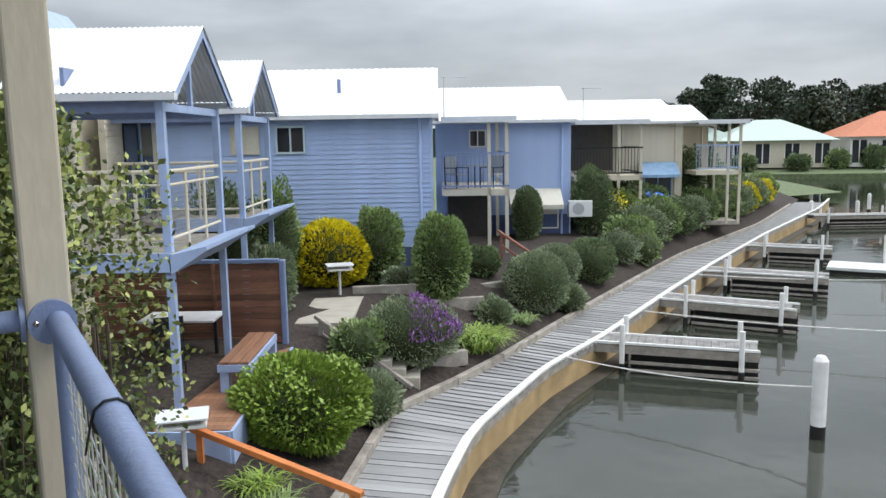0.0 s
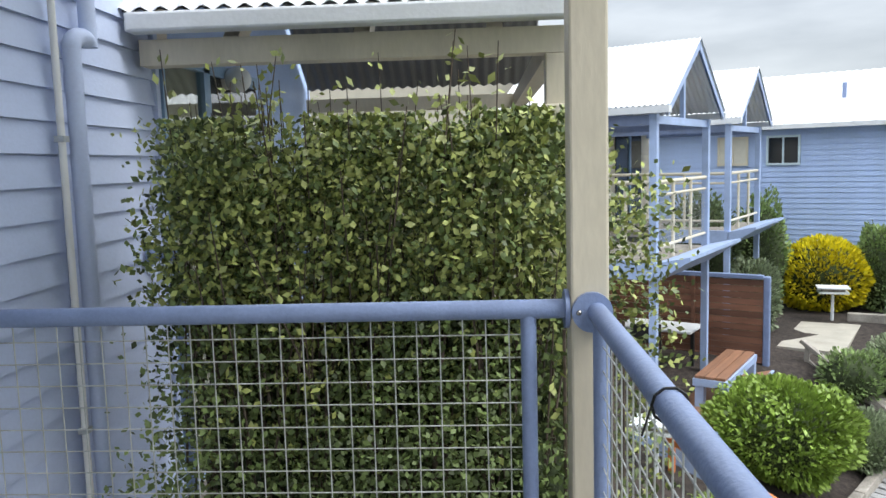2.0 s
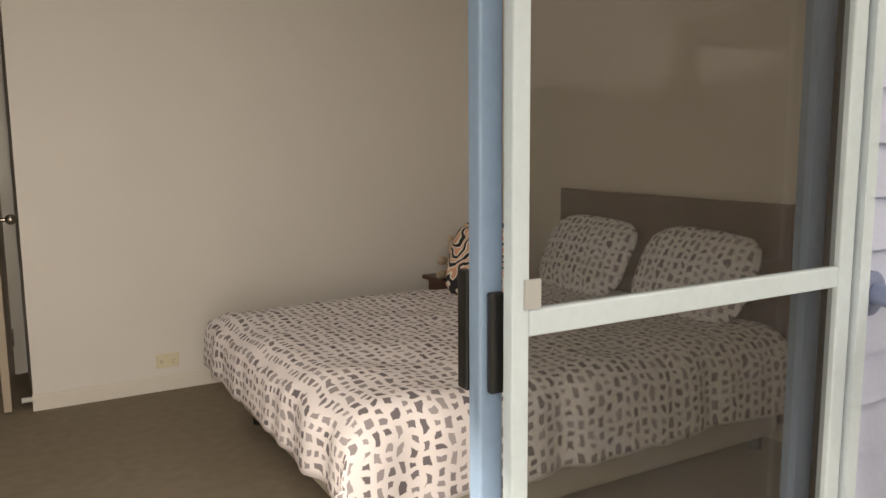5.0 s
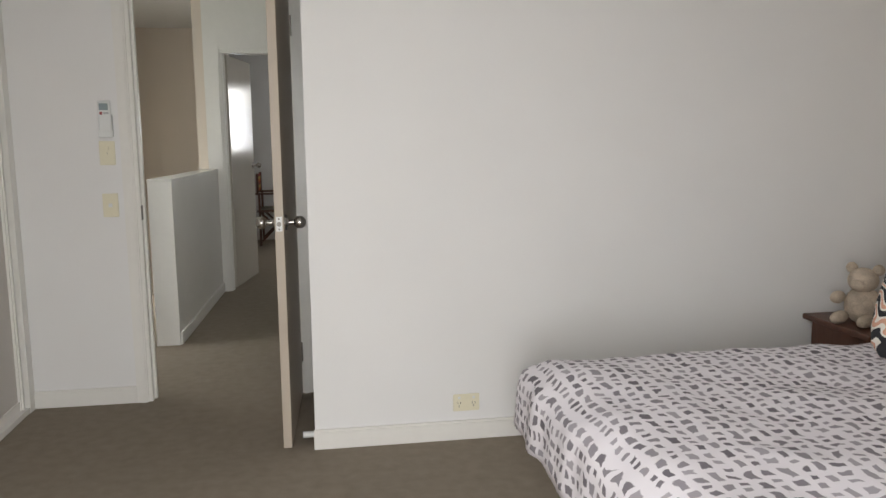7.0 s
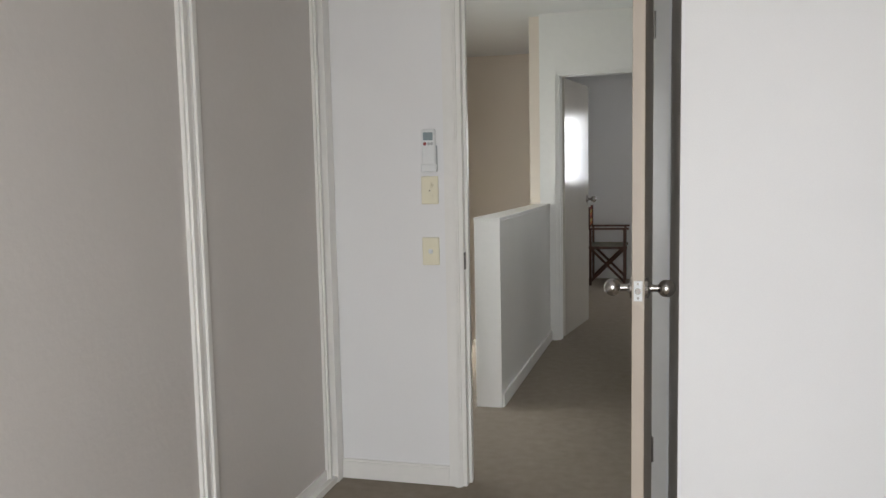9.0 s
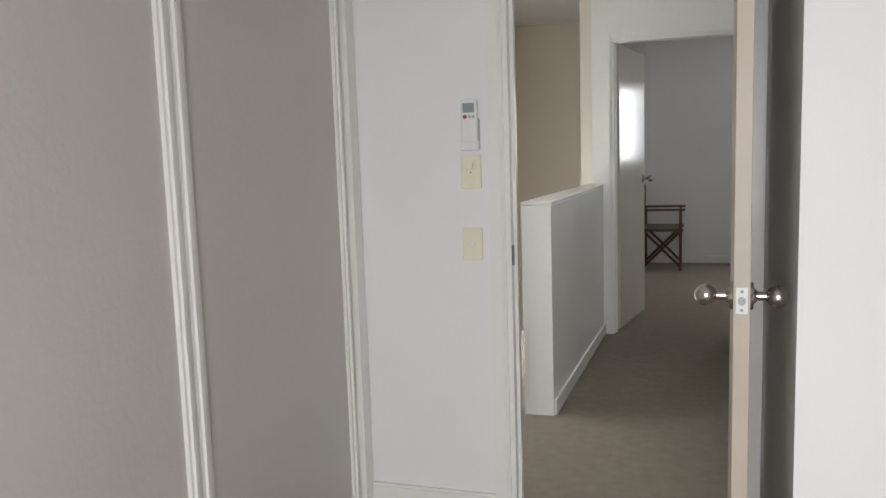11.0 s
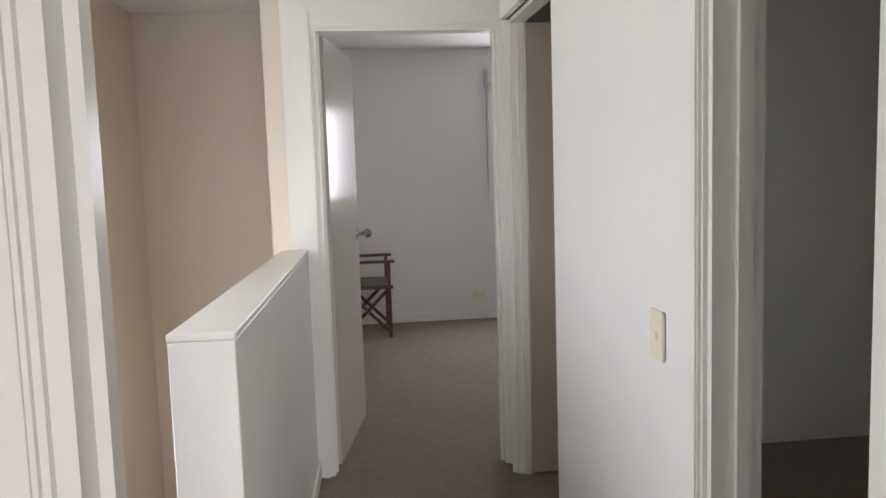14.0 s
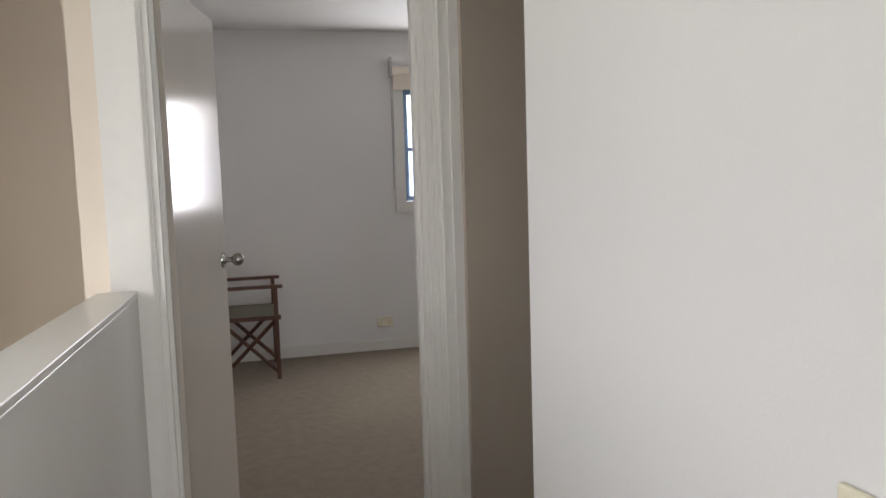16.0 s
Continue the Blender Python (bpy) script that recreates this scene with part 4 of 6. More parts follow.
part("screen_latch", bx(0.292, 0.318, -0.026, -0.022, 1.105, 1.145), M_GREYP, sc)
gs = part("glass_leaf", bx(0.252, 0.290, 0.022, 0.052, 0.014, 2.088, bev=0.004), M_ALU2, sd, "blue aluminium stile of the glass leaf")
part("stile", bx(0.955, 1.0, 0.03, 0.06, 0.014, 2.088), M_ALU2, gs)
part("bottom_rail", bx(0.290, 0.955, 0.03, 0.06, 0.014, 0.08), M_ALU2, gs)
bm = bmesh.new()
quad(bm, (0.290, 0.045, 0.08), (0.955, 0.045, 0.08), (0.955, 0.045, 2.06), (0.290, 0.045, 2.06))
gp = part("pane", bm, M_GLASS, gs)
gp.visible_shadow = False
part("pull_handle", bx(0.262, 0.284, 0.008, 0.021, 0.985, 1.125, bev=0.003), M_BLACK, gs, "black pull handle")
part("pull_handle", bx(0.250, 0.266, 0.053, 0.078, 0.98, 1.15, bev=0.003), M_BLACK, gs, "black pull handle")

# ---- adjoining unit: pergola roof, window, lamp ----
setting("adjoining_wall", bx(2.72, 5.5, 0.02, 0.14, -2.8, 3.0), M_BLUE, "blue painted wall of the adjoining unit", "wall")
aw = thing("adjoining_window", "tall blue framed window with a cream curtain", "window", kind="structure")
part("window_frame", bx(3.02, 3.10, -0.03, 0.019, 0.0, 1.86), M_ALU2, aw)
part("window_frame", bx(2.54, 2.57, -0.03, 0.019, 0.0, 1.86), M_ALU2, aw)
part("window_head", bx(2.57, 3.9, -0.03, 0.019, 1.80, 1.86), M_ALU2, aw)
part("curtain", bx(2.57, 3.02, 0.006, 0.018, 0.0, 1.80), M_CURTAIN, aw)
part("pane", bx(2.57, 3.02, -0.012, -0.008, 0.0, 1.80), M_GLASS, aw)
part("dark_pane", bx(3.10, 3.9, -0.012, 0.012, 0.0, 1.80), M_DARKGLASS, aw)
ga = setting("adjoining_gutter", bx(2.22, 2.30, -1.68, -0.03, 1.85, 1.92, bev=0.01), M_GUTTER, "white roof gutter of the adjoining balcony", "gutter")
bm = bx(2.34, 2.43, -1.62, -0.03, 1.745, 1.84)
setting("adjoining_beam", bm, M_BEAM, "cream beam under the adjoining balcony roof", "beam")
setting("adjoining_far_beam", bx(5.15, 5.24, -1.62, -0.03, 1.745, 1.84), M_BEAM, "cream beam under the adjoining balcony roof", "beam")
setting("adjoining_end_beam", bx(2.43, 5.15, -1.62, -1.54, 1.745, 1.84), M_BEAM, "cream beam under the adjoining balcony roof", "beam")
for y in (-0.35, -0.85, -1.35):
    bm = bmesh.new()
    prism(bm, [(2.43, 1.86), (3.78, 2.80), (3.78, 2.72), (2.43, 1.78)], y - 0.03, y + 0.03)
    setting("rafter", bm, M_BEAM, "cream painted rafter", "rafter")
corrugated("adjoining_roof", "white corrugated steel roof slope", 2.24, 3.80, (1.93, 3.02), -1.70, 0.0, M_ROOF)
corrugated("adjoining_roof_far", "white corrugated steel roof slope", 5.36, 3.80, (1.93, 3.02), -1.70, 0.0, M_ROOF)
# grey steel backing, its colour darkened further for the shade under the roof
M_UNDER = mat("shaded_grey_steel", (0.15, 0.15, 0.15), 0.5, vary=0.1, scale=3)
# extra sheets added just below the white slopes to show that dark underside
corrugated("adjoining_roof_underside", "grey underside of the corrugated steel roof, darkened for shade", 2.26, 3.78, (1.925, 2.985), -1.69, -0.01, M_UNDER)
corrugated("adjoining_roof_underside_far", "grey underside of the corrugated steel roof, darkened for shade", 5.34, 3.82, (1.925, 2.985), -1.69, -0.01, M_UNDER)
setting("adjoining_post", bx(2.34, 2.43, -1.62, -1.53, -2.9, 1.744, bev=0.005), M_BEAM, "cream painted balcony post", "post")
setting("adjoining_post_trim", bx(2.325, 2.445, -1.635, -1.515, 1.48, 1.56, bev=0.01), M_CREAM, "cream post collar", "trim")
bm = bmesh.new()
for i in range(16):
    prism(bm, [(5.02, 0.097 * i), (5.035, 0.097 * i + 0.094), (5.1, 0.097 * i + 0.094), (5.1, 0.097 * i)], -1.53, -0.03)
setting("adjoining_privacy_wall", bm, M_CREAM, "cream weatherboard privacy wall", "wall")
setting("adjoining_balcony", bx(2.3, 5.3, -1.8, 0.0, -0.2, -0.05), M_SLEEPER, "timber balcony of the adjoining unit", "floor")
setting("adjoining_lower_wall", bx(-2.3, 5.5, 0.15, 0.25, -2.9, -0.3), M_BLUE, "blue lower storey wall", "wall")
nr = thing("adjoining_railing", "blue-grey tubular rail of the adjoining balcony", "railing")
part("top_rail", cyl(bmesh.new(), (2.33, -0.02, 1.036), (2.33, -1.52, 1.036), 0.021, 16), M_RAIL, nr, smooth=True)
part("upright", cyl(bmesh.new(), (2.33, -0.13, -0.05), (2.33, -0.13, 1.036), 0.02, 16), M_RAIL, nr, smooth=True)
part("flange", cyl(bmesh.new(), (2.33, -0.021, 1.036), (2.33, -0.03, 1.036), 0.042, 20), M_RAIL, nr, smooth=True)
al = thing("bulkhead_lamp", "round clear glass outdoor lamp on the wall", "lamp", pose(3.36, 0.02, 1.80))
part("base", cyl(bmesh.new(), (0, 0, 0), (0, -0.05, 0), 0.05, 18), M_WHITE, al)
part("globe", ball(bmesh.new(), (0, -0.10, 0), 0.065, 0.07, 0.065), M_PLASTIC, al, "opal globe", smooth=True)

# hedge shrub between the two balconies
hd = thing("hedge", "tall dense green shrub between the balconies", "shrub", pose(0, 0, 0))
g = np.random.default_rng(5)
N = 76000
px, pz = g.uniform(0, 1, N), g.uniform(0, 1, N)
hz = -2.5 + 4.0 * (1 - pz ** 1.6)
yy = -0.36 - 1.22 * px
top = 1.44 + 0.16 * np.sin(5 * px * 3.1 + 1) + 0.10 * np.sin(13 * px)
hz = np.minimum(hz, top + g.normal(0, 0.05, N))
edge = np.clip((px - 0.0) / 0.08, 0, 1) * np.clip((1 - px) / 0.08, 0, 1)
front = g.uniform(0, 1, N) < 0.8
lump = 0.07 * np.sin(9 * yy + 3 * hz) + 0.06 * np.sin(7 * hz + 2) + 0.05 * np.sin(17 * yy + 11 * hz)
taper = np.clip((hz + 0.2) / 1.7, 0, 1)
xx = np.where(front, 1.34 + lump + 0.22 * (1 - edge) + 0.30 * taper ** 2 + np.abs(g.normal(0, 0.07, N)), g.uniform(1.5, 2.2, N))
yy = yy + g.normal(0, 0.06, N)
low = hz < 0.95
P = np.stack([xx, yy, hz], 1)
n2 = 9000
side = np.stack([1.95 + np.abs(g.normal(0, 0.17, n2)), -1.55 - 0.36 * g.uniform(0, 1, n2) ** 1.5, 1.25 - 3.6 * g.uniform(0, 1, n2) ** 1.3], 1)
side += g.normal(0, 0.05, side.shape)
leaves("side_foliage", side[::2], 0.016, L_HEDGE, hd, seed=17, long=1.6)
leaves("side_young_foliage", side[1::2], 0.016, L_HEDGETIP, hd, "yellow-green young leaves", seed=18, long=1.6)
leaves("foliage", P[low], 0.0148, L_HEDGE, hd, seed=7, long=1.5)
leaves("upper_foliage", P[~low][::2], 0.0155, L_HEDGE, hd, seed=8, long=1.6)
leaves("upper_young_foliage", P[~low][1::2], 0.0155, L_HEDGETIP, hd, "yellow-green young leaves", seed=9, long=1.6)
# whips that stand up out of the top
bm = bmesh.new()
tips = []
for i in range(420):
    a = g.uniform(0, 1)
    base = Vector((g.uniform(1.5, 2.1), -0.4 - 1.05 * a, g.uniform(0.3, 0.9)))
    tip = base + Vector((g.normal(0, 0.07), g.normal(0, 0.07), g.uniform(0.4, 0.85)))
    tip.z = min(tip.z, 1.70 + 0.14 * g.uniform(0, 1))
    cyl(bm, base, tip, 0.004, 5, 0.0015)
    for k in np.linspace(0.25, 1.0, 22):
        tips.append(base.lerp(tip, float(k)) + Vector(g.normal(0, 0.02, 3)))
for i in range(40):
    a = g.uniform(0, 1)
    cyl(bm, (1.8, -0.5 - 1.2 * a, -2.6), (g.uniform(1.5, 2.1), -0.4 - 1.28 * a, 0.9), 0.014, 5, 0.005)
part("stem", bm, M_BARK, hd)
leaves("tip_foliage", np.array([tuple(t) for t in tips]), 0.018, L_HEDGETIP, hd, "yellow-green young leaves", seed=10, long=1.7)
# added sheet behind the leaves, its dark colour standing for the hedge's inner shade
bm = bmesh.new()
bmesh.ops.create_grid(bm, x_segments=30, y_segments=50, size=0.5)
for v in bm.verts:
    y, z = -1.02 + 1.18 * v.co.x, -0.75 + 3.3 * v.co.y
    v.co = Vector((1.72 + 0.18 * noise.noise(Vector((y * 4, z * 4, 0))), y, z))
part("shade_core", bm, M_CORE, hd, smooth=True)

# ---- the canal side; local x to the water, y away along the row of houses ----
OUT = pose(-0.553, -1.392, 0, 0, 0, -121.42)
WATER, WALK = -3.62, -3.0
LEFT = [(-4.5, -4.0), (-1.9, 5.0), (-1.22, 9.2), (-0.81, 12.05), (0.68, 14.1), (3.98, 20.0), (8.66, 28.0), (15.4, 37.5), (24.0, 52.0)]
RIGHT = [(-2.6, -5.0), (-0.75, 5.0), (-0.12, 9.17), (0.36, 11.2), (1.9, 14.4), (3.46, 16.7), (6.4, 21.7), (9.03, 26.0), (14.3, 34.2), (22.2, 45.7), (26.5, 53.0)]


def along(line, y):
    for (x0, y0), (x1, y1) in zip(line, line[1:]):
        if y <= y1:
            return x0 + (x1 - x0) * (y - y0) / (y1 - y0)
    return line[-1][0]


setting("ground", bx(-900, 900, -900, 900, -6.2, -5.2), M_ROCK, "dark canal bed and land out to the horizon", "ground", OUT)
setting("water", bx(-60, 160, -60, 92, WATER - 0.3, WATER), M_WATER, "still grey-green canal water", "water", OUT)
# garden: a sloping bed from the houses down to the boardwalk
bm = bmesh.new()
rows = []
for i in range(61):
    y = -4 + i * 0.95
    xl = along(LEFT, y)
    row = []
    for k in range(13):
        f = k / 12
        x = xl - 0.06 - f * 14
        z = WALK + 0.02 + 1.05 * min(1, f * 14 / 2.6)
        z += 0.05 * noise.noise(Vector((x, y, 0)))
        row.append(bm.verts.new((x, y, z)))
    rows.append(row)
for a, b in zip(rows, rows[1:]):
    for k in range(12):
        bm.faces.new((a[k], a[k + 1], b[k + 1], b[k]))
setting("garden_bed", bm, M_MULCH, "sloping garden bed of dark bark mulch", "ground", OUT, smooth=True)


def ground_z(x, y):
    f = along(LEFT, y) - 0.06 - x
    return WALK + 0.02 + 1.05 * min(1.0, max(0, f) / 2.6)


# boardwalk planks, kerb sleepers and sheet-pile wall
bwk = thing("boardwalk", "weathered grey timber boardwalk along the canal", "boardwalk", OUT, kind="structure")
pl = bx(-0.5, 0.5, -0.5, 0.5, -0.04, 0.0)
plank_mesh = bpy.data.meshes.new("plank")
pl.to_mesh(plank_mesh)
pl.free()
plank_mesh.materials.append(M_BOARDWALK)
y, k = 4.5, 0
far_bm = bmesh.new()
while y < 50:
    xa, xb = along(LEFT, y), along(RIGHT, y)
    ym = min(y + 0.5, 52)
    ang = math.atan2(along(RIGHT, ym) - along(RIGHT, y), ym - y)
    w = (xb - xa) * math.cos(ang)
    m = Matrix.Translation(((xa + xb) / 2, y, WALK + 0.004 * (k % 3))) @ pose(0, 0, 0, 0, 0, -math.degrees(ang))
    if k < 170:
        o = new("plank", plank_mesh)
        o.parent = bwk
        o.matrix_basis = m @ Matrix.Diagonal((w + 0.1 * math.sin(ang) + 0.12, 0.138, 1, 1))
    else:
        bmesh.ops.create_cube(far_bm, size=1, matrix=m @ Matrix.Translation((0, 0, -0.02)) @ Matrix.Diagonal((w + 0.14, 0.139, 0.04, 1)))
    y += 0.148 / max(0.3, math.cos(ang)) * 1.0
    k += 1
tagged(part("far_planks", far_bm, M_BOARDWALK, bwk), kind="stuff")


def strip(line, off0, off1, z0, z1, y0, y1, step=0.6):
    """A band that follows a line at constant offsets."""
    bm = bmesh.new()
    prev = None
    n = int((y1 - y0) / step)
    for i in range(n + 1):
        y = y0 + (y1 - y0) * i / n
        x = (along(line, y - 0.4) + along(line, y) * 2 + along(line, y + 0.4)) / 4
        cur = [bm.verts.new(p) for p in ((x + off0, y, z0), (x + off1, y, z0), (x + off1, y, z1), (x + off0, y, z1))]
        if prev:
            for a in range(4):
                b = (a + 1) % 4
                bm.faces.new((prev[a], prev[b], cur[b], cur[a]))
        else:
            bm.faces.new(cur)
        prev = cur
    bm.faces.new(prev)
    return bm


setting("sea_wall", strip(RIGHT, -0.05, 0.06, WATER - 1, WALK - 0.16, 3, 52), M_TAN, "tan stained canal edge wall", "wall", OUT)
setting("sea_wall_beam", strip(RIGHT, -0.06, 0.08, WALK - 0.16, WALK + 0.03, 3, 52), M_SLEEPER, "grey timber edge beam of the boardwalk", "trim", OUT)
setting("edge_capping", strip(RIGHT, -0.04, 0.10, WALK + 0.03, WALK + 0.07, 3, 52), M_PILE, "white painted edge capping", "trim", OUT)
setting("rubble_toe", strip(RIGHT, 0.05, 0.55, WATER - 1, WATER + 0.02, 3, 52), M_ROCK, "dark wet rubble at the waterline", "ground", OUT)
ks = thing("garden_kerb", "weathered timber sleepers edging the garden", "kerb", OUT, kind="structure")
y = 4.5
while y < 48:
    y2 = y + 1.5
    xa, xb = along(LEFT, y), along(LEFT, y2)
    a = math.atan2(xb - xa, 1.5)
    o = part("sleeper", bx(-0.09, 0.04, -0.74 / math.cos(a), 0.74 / math.cos(a), -0.05, 0.13, bev=0.012), M_SLEEPER, ks)
    o.matrix_basis = pose((xa + xb) / 2 - 0.04, (y + y2) / 2, WALK, 0, 0, -math.degrees(a))
    y = y2


# jetties
def jetty(m, length, label):
    """A narrow timber jetty along local +x, deck top at z 0."""
    j = thing("jetty", label, "jetty", m, "finger jetties")
    for i in range(int(length / 0.15)):
        part("plank", bx(0.15 * i, 0.15 * i + 0.14, -0.36, 0.36, -0.04, 0.0), M_JETTY, j)
    for s in (-1, 1):
        part("edge_board", bx(0, length, s * 0.39 - 0.03, s * 0.39 + 0.03, -0.02, 0.03), M_PILE, j, "white painted edge board")
        part("bearer", bx(0, length, s * 0.36 - 0.04, s * 0.36 + 0.04, -0.22, -0.042), M_SLEEPER, j)
        for z in (-0.38, -0.55):
            part("rail", bx(0.9, length, s * 0.36 - 0.03, s * 0.36 + 0.03, z - 0.06, z), M_SLEEPER, j)
    part("wave_screen", bx(0.9, length, -0.02, 0.02, -0.9, -0.23), M_WET, j, "black wet boards")
    for x in (0.75, length - 0.35):
        for s in (-1, 1):
            p = part("post", cyl(bmesh.new(), (x, s * 0.46, -1.2), (x, s * 0.46, 0.42), 0.055, 12), M_PILE, j, "white painted mooring post")
            part("wet_foot", cyl(bmesh.new(), (x, s * 0.46, -1.3), (x, s * 0.46, -0.42), 0.062, 12), M_WET, p)
    return j


for (x0, y0), (x1, y1) in (((3.2, 16.7), (6.5, 15.6)), ((6.0, 21.0), (9.0, 19.3)), ((8.6, 25.3), (11.9, 23.6)), ((12.2, 31.0), (15.0, 29.6)), ((20.0, 42.0), (24.5, 42.0))):
    jetty(OUT @ pose(x0, y0, WALK + 0.02, 0, 0, math.degrees(math.atan2(y1 - y0, x1 - x0))), math.hypot(x1 - x0, y1 - y0), "grey timber jetty with white posts on the canal")
pp = thing("pontoon", "pale floating pontoon beside a jetty", "pontoon", OUT @ pose(15.2, 27.6, 0, 0, 0, -30))
part("deck", bx(-1.2, 1.2, -0.8, 0.8, WATER + 0.14, WATER + 0.26, bev=0.02), M_PALEPLAT, pp)
part("float", bx(-1.1, 1.1, -0.7, 0.7, WATER - 0.1, WATER + 0.14), M_WET, pp)


def pile(x, y, top, r=0.13):
    p = thing("mooring_pile", "white painted mooring pile standing in the water", "pile", OUT @ pose(x, y, 0), "mooring piles")
    bm = cyl(bmesh.new(), (0, 0, WATER + 0.22), (0, 0, top - 0.08), r, 20)
    cyl(bm, (0, 0, top - 0.08), (0, 0, top), r, 20, r * 0.55)
    part("shaft", bm, M_PILE, p, smooth=True)
    part("wet_foot", cyl(bmesh.new(), (0, 0, WATER - 1), (0, 0, WATER + 0.22), r * 1.02, 20), M_WET, p, smooth=True)


pile(6.15, 12.3, -2.22, 0.12)
pile(8.6, 14.0, -2.2)
for x, y in ((16.2, 28.0), (16.7, 28.9), (20.6, 33.5), (24.6, 42.5), (23.6, 44), (21.2, 44.5), (27, 49)):
    pile(x, y, -2.4, 0.11)


def rope(p, q, sag):
    bm = bmesh.new()
    prev = None
    for i in range(25):
        t = i / 24
        c = Vector(p).lerp(Vector(q), t) - Vector((0, 0, sag * 4 * t * (1 - t)))
        if prev is not None:
            cyl(bm, prev, c, 0.013, 5)
        prev = c
    obj("mooring_rope", bm, M_ROPE, None, "white mooring rope strung to a pile", OUT, category="rope")


rope((2.4, 15.0, WALK + 0.06), (6.15, 12.3, -2.75), 0.12)
rope((5.0, 19.0, WALK + 0.06), (14.0, 15.5, -2.8), 0.2)
rope((8.0, 24.0, WALK + 0.06), (18.5, 22.5, -2.8), 0.2)

# ---- neighbouring balcony units with gables ----
def gable_unit(x, y0, y1, deep, label, near):
    """A two-storey balcony with a gable towards the water; local x to the water, posts at x."""
    u = thing("balcony_unit", label, "balcony", OUT)
    ym, w = (y0 + y1) / 2, y1 - y0
    ze, zr = 2.02, 2.95
    for s, ya in ((1, y0), (-1, y1)):
        bm = bmesh.new()
        n = int((deep + 0.25) / 0.076 * 4)
        row = []
        for i in range(n + 1):
            xx = x + 0.25 - (deep + 0.25) * i / n
            dz = 0.009 * math.sin(2 * math.pi * i / 4)
            row.append((bm.verts.new((xx, ya - s * 0.14, ze - 0.02 + dz)), bm.verts.new((xx, ym, zr + dz))))
        for a, b in zip(row, row[1:]):
            bm.faces.new((a[0], a[1], b[1], b[0]))
        part("roof_slope", bm, M_ROOF, u, "white corrugated steel")
        part("gutter", bx(x - deep, x + 0.25, ya - s * 0.14 - 0.06, ya - s * 0.14 + 0.06, ze - 0.12, ze - 0.03), M_GUTTER, u)
        bm = bmesh.new()
        a, b = Vector((x + 0.2, ya - s * 0.14, ze - 0.06)), Vector((x + 0.2, ym, zr - 0.04))
        for d0, d1 in ((0, 0.11),):
            quad(bm, a, b, b + Vector((0, 0, -d1)), a + Vector((0, 0, -d1)))
            quad(bm, a + Vector((0.03, 0, 0)), b + Vector((0.03, 0, 0)), b + Vector((0.03, 0, -d1)), a + Vector((0.03, 0, -d1)))
            quad(bm, a, b, b + Vector((0.03, 0, 0)), a + Vector((0.03, 0, 0)))
        part("barge_board", bm, M_POSTBLUE, u)
        part("post", bx(x - 0.05, x + 0.05, ya - 0.05, ya + 0.05, -2.1, ze - 0.12, bev=0.006), M_POSTBLUE, u, "pale blue square post")
        part("side_beam", bx(x - deep, x - 0.05, ya - 0.04, ya + 0.04, ze - 0.26, ze - 0.13), M_RAIL, u)
    part("tie_beam", bx(x - 0.03, x + 0.03, y0 + 0.05, y1 - 0.05, ze - 0.24, ze - 0.14), M_POSTBLUE, u)
    part("king_post", bx(x - 0.03, x + 0.03, ym - 0.04, ym + 0.04, ze - 0.14, zr - 0.12), M_POSTBLUE, u)
    part("gable_infill", bx(x - 1.2, x - 1.15, y0, y1, ze - 0.14, ze + 0.3), M_RAIL, u)
    part("deck", bx(x - deep, x + 0.05, y0 - 0.05, y1 + 0.05, -0.14, -0.02), M_SLEEPER, u)
    part("fascia", bx(x - 1.2, x + 0.03, y0 - 0.11, y0 - 0.055, -0.22, 0.02), M_POSTBLUE, u)
    bm = bmesh.new()
    quad(bm, (x + 0.04, y0 - 0.1, 0.0), (x + 0.5, y0 - 0.1, 0.10), (x + 0.5, y1 + 0.1, 0.10), (x + 0.04, y1 + 0.1, 0.0))
    quad(bm, (x + 0.04, y0 - 0.1, -0.25), (x + 0.5, y0 - 0.1, 0.05), (x + 0.5, y1 + 0.1, 0.05), (x + 0.04, y1 + 0.1, -0.25))
    quad(bm, (x + 0.04, y0 - 0.1, 0.0), (x + 0.5, y0 - 0.1, 0.10), (x + 0.5, y0 - 0.1, 0.05), (x + 0.04, y0 - 0.1, -0.25))
    quad(bm, (x + 0.5, y0 - 0.1, 0.10), (x + 0.5, y1 + 0.1, 0.10), (x + 0.5, y1 + 0.1, 0.05), (x + 0.5, y0 - 0.1, 0.05))
    part("sloping_skirt", bm, M_POSTBLUE, u, "pale blue sloping fascia")
    for z, r in ((1.03, 0.028), (0.86, 0.02), (0.18, 0.022)):
        part("rail", cyl(bmesh.new(), (x, y0 + 0.05, z), (x, y1 - 0.05, z), r, 10), M_CREAM, u)
        part("rail", cyl(bmesh.new(), (x - 0.05, y0, z), (x - deep, y0, z), r, 10), M_CREAM, u)
    for t in (0.33, 0.67):
        part("baluster", cyl(bmesh.new(), (x, y0 + w * t, 0.0), (x, y0 + w * t, 1.03), 0.024, 10), M_CREAM, u)
        part("baluster", cyl(bmesh.new(), (x - deep * 0.5 * t, y0, 0.0), (x - deep * 0.5 * t, y0, 1.03), 0.024, 10), M_CREAM, u)
    if near:
        part("wire_mesh", mesh_panel((x, y0 + 0.05), (x, y1 - 0.05), 0.18, 0.86, 0.06), M_GALV, u)
        part("wire_mesh", mesh_panel((x - 0.05, y0), (x - 1.5, y0), 0.18, 0.86, 0.06), M_GALV, u)
    # boarded house wall behind the balcony
    bm = bmesh.new()
